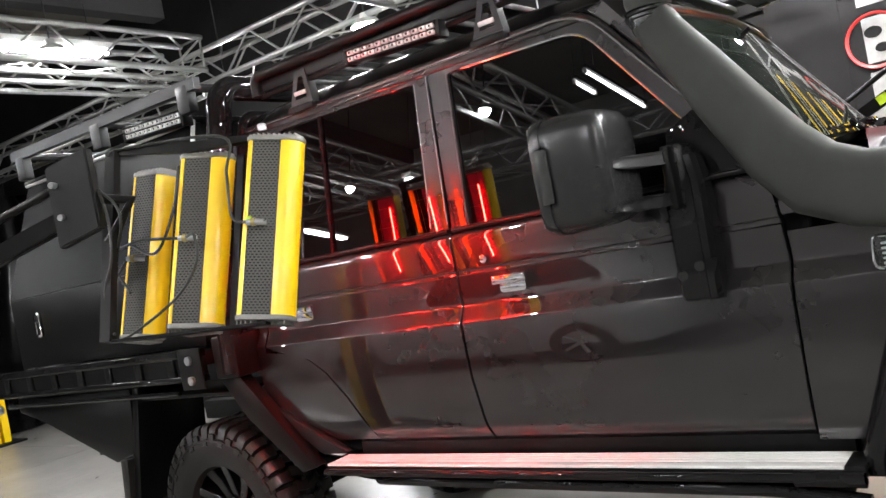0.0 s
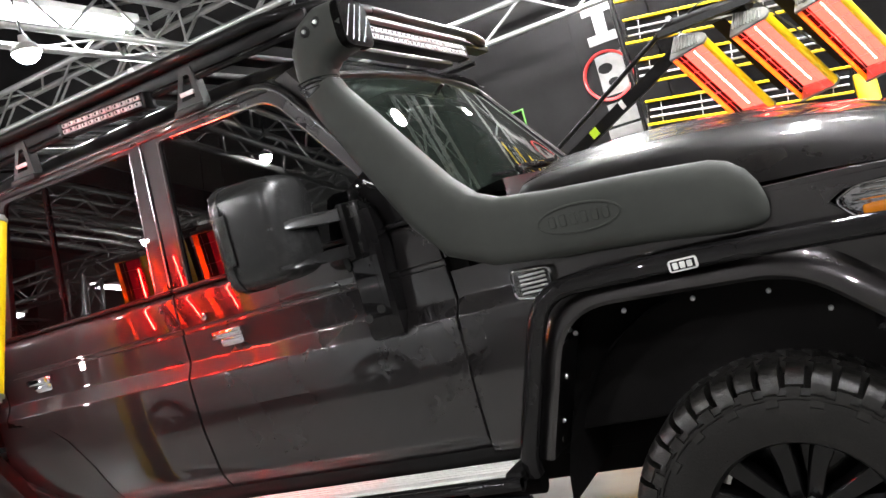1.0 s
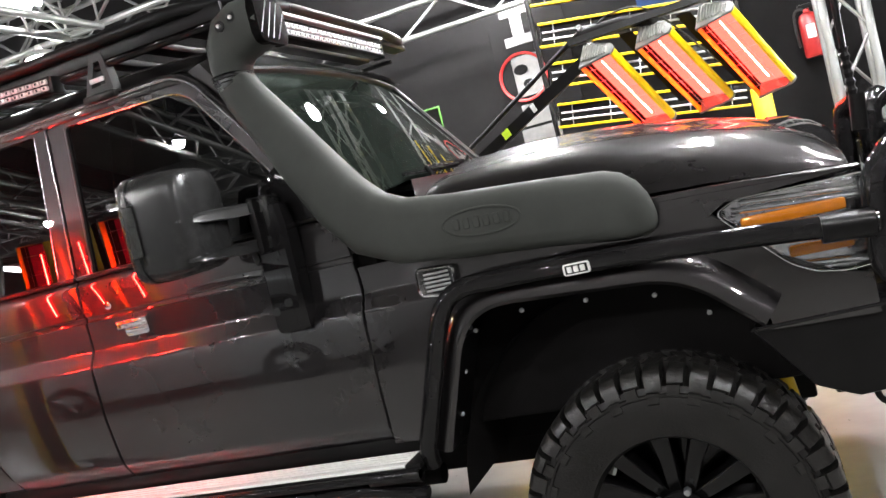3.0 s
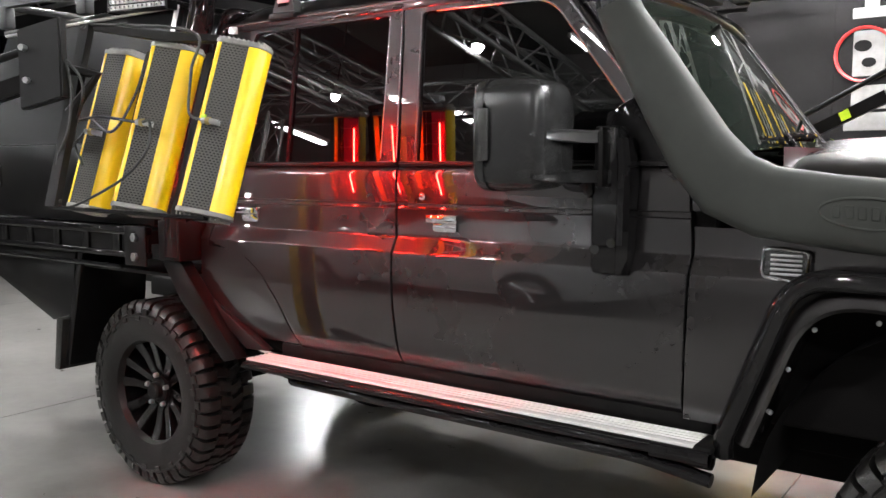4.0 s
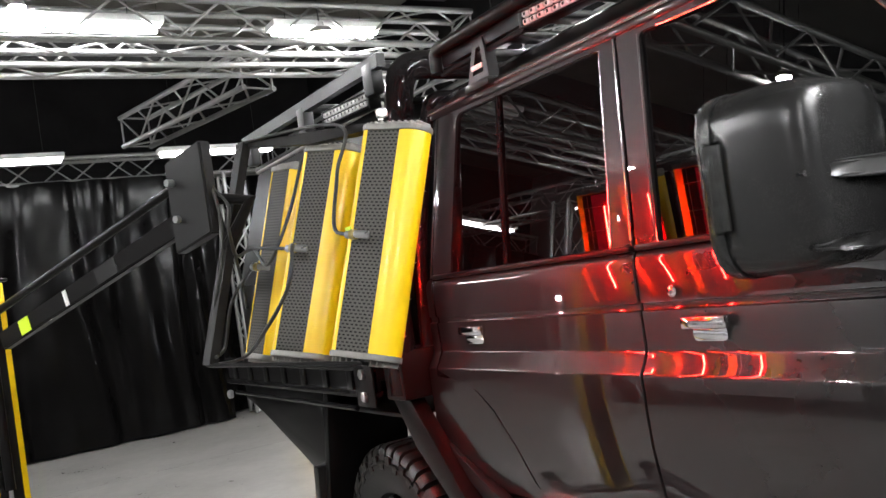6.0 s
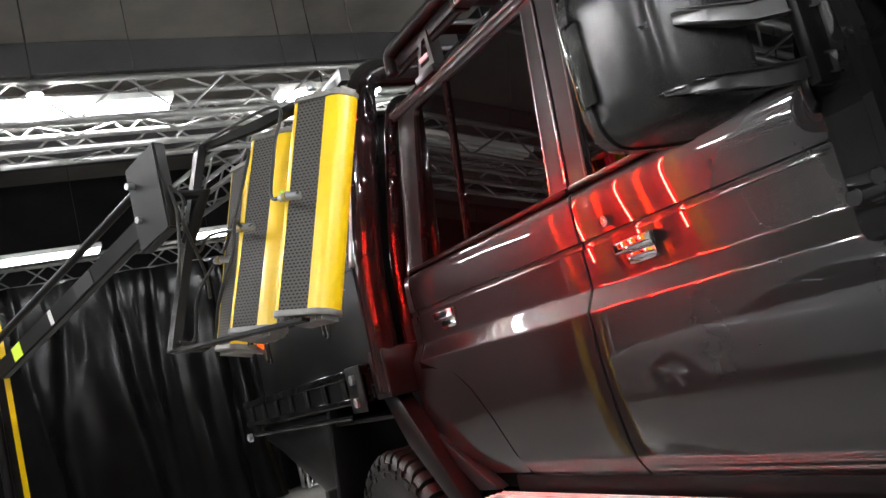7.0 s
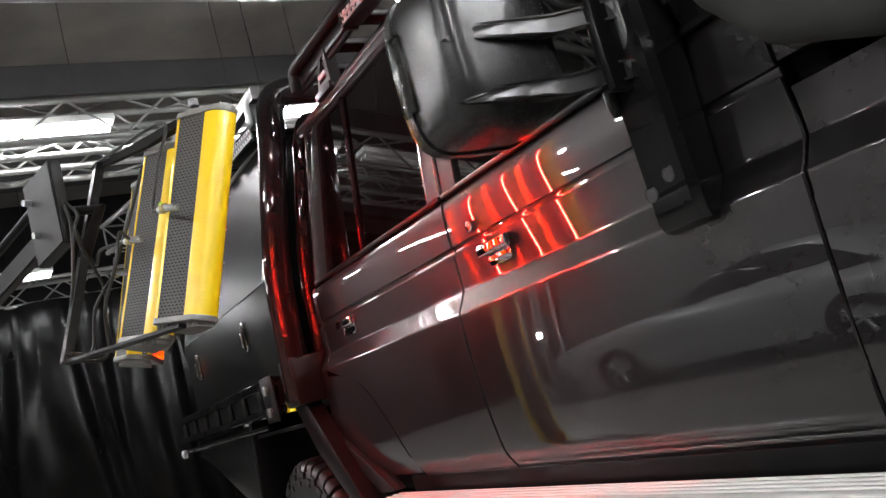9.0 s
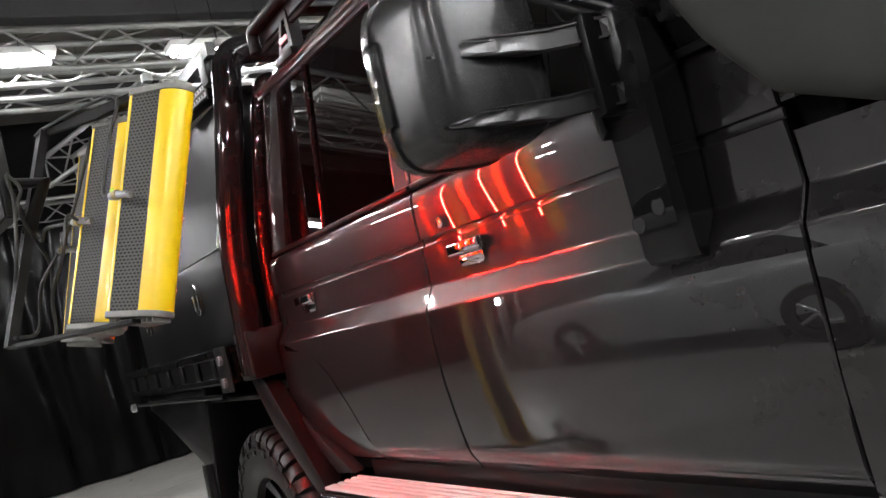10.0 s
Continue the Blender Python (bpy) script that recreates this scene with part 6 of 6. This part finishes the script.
def build_front_lamp():
    stand = thing("curing_lamp_stand", (-1.35, 2.75, 0), "yellow curing lamp stand glowing over the bonnet", "curing lamp")
    tops = [Vector((-0.173, 1.75, 1.897)), Vector((0.09, 1.75, 1.910)), Vector((0.354, 1.75, 1.926))]
    bots = [Vector((0.0, 2.12, 1.556)), Vector((0.28, 2.12, 1.580)), Vector((0.556, 2.12, 1.574))]
    for t, b in zip(tops, bots):
        z = (b - t)
        cassette(stand, basis((t + b) / 2, (-1, -0.05, -0.06), -z) @ pose(0.030, 0, 0, 0, 0, -20), True, 1.35, RUBYBRIGHT)
    a = (tops[0] + Vector((-.12, .0, .05)))
    e = (tops[2] + Vector((.14, .0, .05)))
    nrm = Vector((0, .35, .37)).normalized()
    part("carrier_bar", rings([[p + Vector((0, -.03, .0)), p + Vector((0, .03, .0)), p + Vector((0, .03, .03)), p + Vector((0, -.03, .03))] for p in (a, e)]), PLATEGREY, stand, "grey steel carrier above the cassettes")
    for k in (0, 1):
        c = (tops[k] + bots[k] + tops[k + 1] + bots[k + 1]) / 4 + nrm * .04
        d = (bots[k] - tops[k]).normalized()
        part("spacer_plate", rings([[c + d * s + Vector((q, 0, 0)) + nrm * h for q, h in ((-.03, 0), (.03, 0), (.03, .006), (-.03, .006))] for s in (-.27, .27)]), FRAMEBLACK, stand)
    h = Vector((-0.20, 1.92, 2.02))
    foot = Vector((-1.25, 2.60, 1.50))
    part("head_joint", tube([h + Vector((-.06, 0, -.01)), h + Vector((.15, -.06, -.02)), (a + e) / 2], 0.03, 10), FRAMEBLACK, stand)
    part("upper_arm", tube([foot + Vector((0, 0, .1)), h + Vector((-.05, 0, .01))], 0.013, 10), SATIN_BLACK, stand)
    d = (h + Vector((0, 0, -.09)) - foot).normalized()
    n = d.cross(Vector((0, 1, 0))).normalized()
    part("lower_arm", rings([[p + n * q + Vector((0, r, 0)) for q, r in ((-.03, -.016), (.03, -.016), (.03, .016), (-.03, .016))] for p in (foot, h + Vector((0.02, 0, -.09)))]), SATIN_BLACK, stand)
    for f, ln, mt, nm in ((.40, .06, LIME, "lime_tape"), (.60, .03, WHITEPL, "white_tag")):
        p = foot.lerp(h + Vector((0, 0, -.09)), f)
        part(nm, rings([[p + d * s + n * q + Vector((0, r, 0)) for q, r in ((-.022, -.019), (.022, -.019), (.022, .0), (-.022, .0))] for s in (-ln / 2, ln / 2)]), mt, stand)
    lamp_post(stand, (-1.35, 2.68, 0), -34, 1.64)
    for p in (h + Vector((-.05, -.02, .02)), h + Vector((-.02, -.02, -.05))):
        part("joint_bolt", hexbolt(p, .014, .03), STEEL, stand)
    cable(stand, [h, h + Vector((.12, -.1, .03)), tops[1] + Vector((0, .1, .1)), bots[1] + Vector((.05, .1, .15))])


def build_lamp_bank():
    """The tall bank of horizontal heaters that stands by the wall."""
    bank = thing("heater_bank", (0, 3.45, 0), "tall bank of yellow-edged infrared heaters by the wall", "heater bank")
    y = 3.42
    x0, x1 = -0.76, 0.45
    sag = 0.145   # the heater heads hang lower at one end
    for z in (0.55, 0.98, 1.69, 1.965, 2.235, 2.515):
        m = Matrix.Translation((x0, 0, z)) @ pose(0, 0, 0, 0, math.degrees(math.atan(sag)), 0)

        def put(name, bm, mt, owner, label=""):
            bm.transform(m)
            return part(name, bm, mt, owner, label)
        L = x1 - x0
        h = put("heater", box(0, L, y + .03, y + .10, .005, .155, 0.01), SATIN_BLACK, bank, "unlit heater with bright reflector and yellow edges")
        put("reflector", rings([[(x, y + .03 + dy, .02 + dz) for dy, dz in ((0, 0), (.03, .02), (.035, .06), (.03, .10), (0, .12))] for x in (.01, L - .01)], False, False), HEATREFL, h)
        for dz in (0.0, 0.149):
            put("edge_strip", box(0, L, y - .005, y + .04, dz, dz + .015, 0.004), YELLOW, h)
        for dz in (.055, .10):
            put("quartz_tube", tube([(.02, y + .025, dz), (L - .02, y + .025, dz)], 0.007, 8), STEEL, h)
        for i in range(5):
            x = .1 + .25 * i
            put("guard_wire", tube([(x, y - .002, .01), (x, y - .002, .155)], .0025, 5), STEEL, h)
    for x in (x0 - .03, x1 + .03):
        part("upright", box(x - .014, x + .014, y + .04, y + .09, 0.06, 2.75, 0.006), SATIN_BLACK, bank)
        part("foot", box(x - .03, x + .03, y - .22, y + .35, 0.0, 0.06, 0.01), SATIN_BLACK, bank)
    part("column", box(x1 + .00, x1 + .12, y + .03, y + .15, 0.0, 1.62, 0.01), YELLOW, bank, "yellow steel column")


def build_wall_things():
    b = thing("banner", (-0.92, Y1 - .02, 2.1), "dark banner with grey lettering and a red ring emblem", "banner")
    part("cloth", box(-1.24, -0.66, Y1 - .012, Y1 - .004, 1.45, 2.85, 0.002, 1), WALLDARK, b)
    # the lettering runs upright and is only partly in view: plain strokes
    yb = Y1 - .016
    def stroke(x0, x1, z0, z1):
        part("letter_stroke", box(x0, x1, yb, yb + .005, z0, z1, .002, 1), SIGNWHITE, b)
    stroke(-1.13, -0.88, 2.62, 2.69)
    stroke(-1.06, -0.97, 2.47, 2.62)
    stroke(-1.13, -0.88, 2.40, 2.47)
    stroke(-1.12, -0.92, 2.02, 2.32)
    stroke(-1.12, -0.90, 1.80, 1.96)
    stroke(-1.16, -0.86, 1.66, 1.78)
    pts = [(-1.05 + .175 * math.cos(a), yb - .006, 2.165 + .175 * math.sin(a)) for a in [2 * math.pi * k / 40 for k in range(41)]]
    part("ring", tube(pts, .013, 8, caps=False, flat=.4), REDPL, b)
    for c, r in (((-1.06, 2.22), .055), ((-1.02, 2.11), .045)):
        part("emblem_blot", prism([(c[0] + r * math.cos(a), c[1] + r * .7 * math.sin(a)) for a in [2 * math.pi * k / 14 for k in range(14)]], "y", yb - .003, yb, 0), SATIN_BLACK, b)
    e = thing("fire_extinguisher", (0.89, Y1 - .09, 1.72), "red fire extinguisher hung on the dark wall", "fire extinguisher")
    part("cylinder", lathe([(0.0001, 1.735), (.055, 1.737), (.062, 1.75), (.062, 1.99), (.05, 2.02), (.022, 2.035), (.018, 2.055), (0.0001, 2.056)], (0.90, Y1 - .09, 0), "z", 24), REDPL, e)
    part("label", box(.872, .928, Y1 - .1565, Y1 - .148, 1.86, 1.95, .002, 1), WHITEPL, e)
    part("handle", box(.85, .96, Y1 - .10, Y1 - .08, 2.06, 2.09, .005), SATIN_BLACK, e)
    cable(e, [(.90, Y1 - .09, 2.06), (.83, Y1 - .10, 2.05), (.815, Y1 - .1, 1.95), (.82, Y1 - .1, 1.82)], .009, "hose")
    part("bracket", box(.87, .93, Y1 - .03, Y1, 1.85, 1.95, .004), STEEL, e)
    f = thing("yellow_post", (-11.0, 2.62, 0), "far yellow steel lamp post beside the truss tower", "post")
    part("column", box(-11.07, -10.94, 2.52, 2.60, 0.02, 1.75, .01), YELLOW, f)
    part("column", box(-11.07, -10.94, 2.63, 2.72, 0.02, 1.75, .01), YELLOW, f)
    part("foot", box(-11.2, -10.8, 2.40, 2.84, 0, .03, .01), SATIN_BLACK, f)
    s = thing("notice_sign", (-1.60, 3.3, 2.0), "small green-edged sign panel on a stand", "sign")
    part("panel", box(-1.71, -1.51, 3.30, 3.31, 1.84, 2.04, .004), WALLDARK, s)
    part("edge", tube([(-1.71, 3.295, 1.84), (-1.71, 3.295, 2.04), (-1.51, 3.295, 2.04), (-1.51, 3.295, 1.84), (-1.71, 3.295, 1.84)], .008, 6), GREENPL, s)
    part("leg", tube([(-1.61, 3.305, 0.03), (-1.61, 3.305, 1.84)], .015, 8), SATIN_BLACK, s)
    part("foot", box(-1.77, -1.45, 3.2, 3.42, 0, .03, .008), SATIN_BLACK, s)
    t = thing("blue_board", (0.05, 3.6, 2.3), "small blue board fixed above the heaters", "board")
    part("panel", prism([(-.10, 2.22), (.16, 2.28), (.10, 2.55), (-.12, 2.60)], "y", 3.62, 3.64, .003), BLUEPL, t)
    part("stay", tube([(0, 3.64, 2.4), (0, Y1, 2.4)], .01, 6), STEEL, t)


def build_parked_car():
    """The silver hatchback on the open side, known from its mirror image in the doors."""
    car = thing("parked_car", (-5.1, -5.1, 0), "silver coupe parked on the open side", "car")
    yc, hw = -5.1, 0.88
    prof = [(-7.35, .45, .60), (-7.30, .36, .74), (-6.8, .24, .86), (-6.0, .22, .93), (-5.6, .22, .98), (-5.0, .22, 1.28), (-4.5, .22, 1.36), (-4.0, .22, 1.31), (-3.5, .22, 1.12), (-3.1, .25, 1.0), (-2.85, .34, .95), (-2.80, .45, .70)]
    rows = []
    for x, z0, z1 in prof:
        zb = min(z1, 0.93)
        row = []
        for f, z in ((-.92, z0), (-1.0, z0 + .12), (-1.0, zb - .12), (-.95, zb), (-.80, zb + (z1 - zb) * .75 + .0), (-.62, z1), (.62, z1), (.80, zb + (z1 - zb) * .75), (.95, zb), (1.0, zb - .12), (1.0, z0 + .12), (.92, z0)):
            row.append((x, yc + hw * f, z))
        rows.append(row)
    part("body", rings(rows), SILVER, car)
    for s in (-1, 1):
        part("side_glass", prism([(-5.5, .95), (-5.0, 1.22), (-4.5, 1.30), (-4.05, 1.25), (-3.5, 1.0)], "y", yc + s * hw * .90 - .02, yc + s * hw * .90 + .02, .004), GLOSS_BLACK, car)
        for x in (-6.35, -3.72):
            y = yc + s * (hw - .08)
            w = part("wheel", lathe([(.19, -.10), (.30, -.11), (.325, -.08), (.33, 0), (.325, .08), (.30, .11), (.19, .10)], (x, y, .33), "y", 32), RUBBER, car)
            part("rim", lathe([(0.0001, s * .07), (.05, s * .08), (.19, s * .07), (.205, s * .10), (.21, 0)], (x, y, .33), "y", 24), SATIN_BLACK, w)
            for k in range(5):
                a = 2 * math.pi * k / 5
                part("spoke", tube([(x, y + s * .09, .33), (x + .19 * math.cos(a), y + s * .10, .33 + .19 * math.sin(a))], .022, 6), SILVER, w)


build_side_lamp()
build_front_lamp()
build_lamp_bank()
build_wall_things()
build_parked_car()
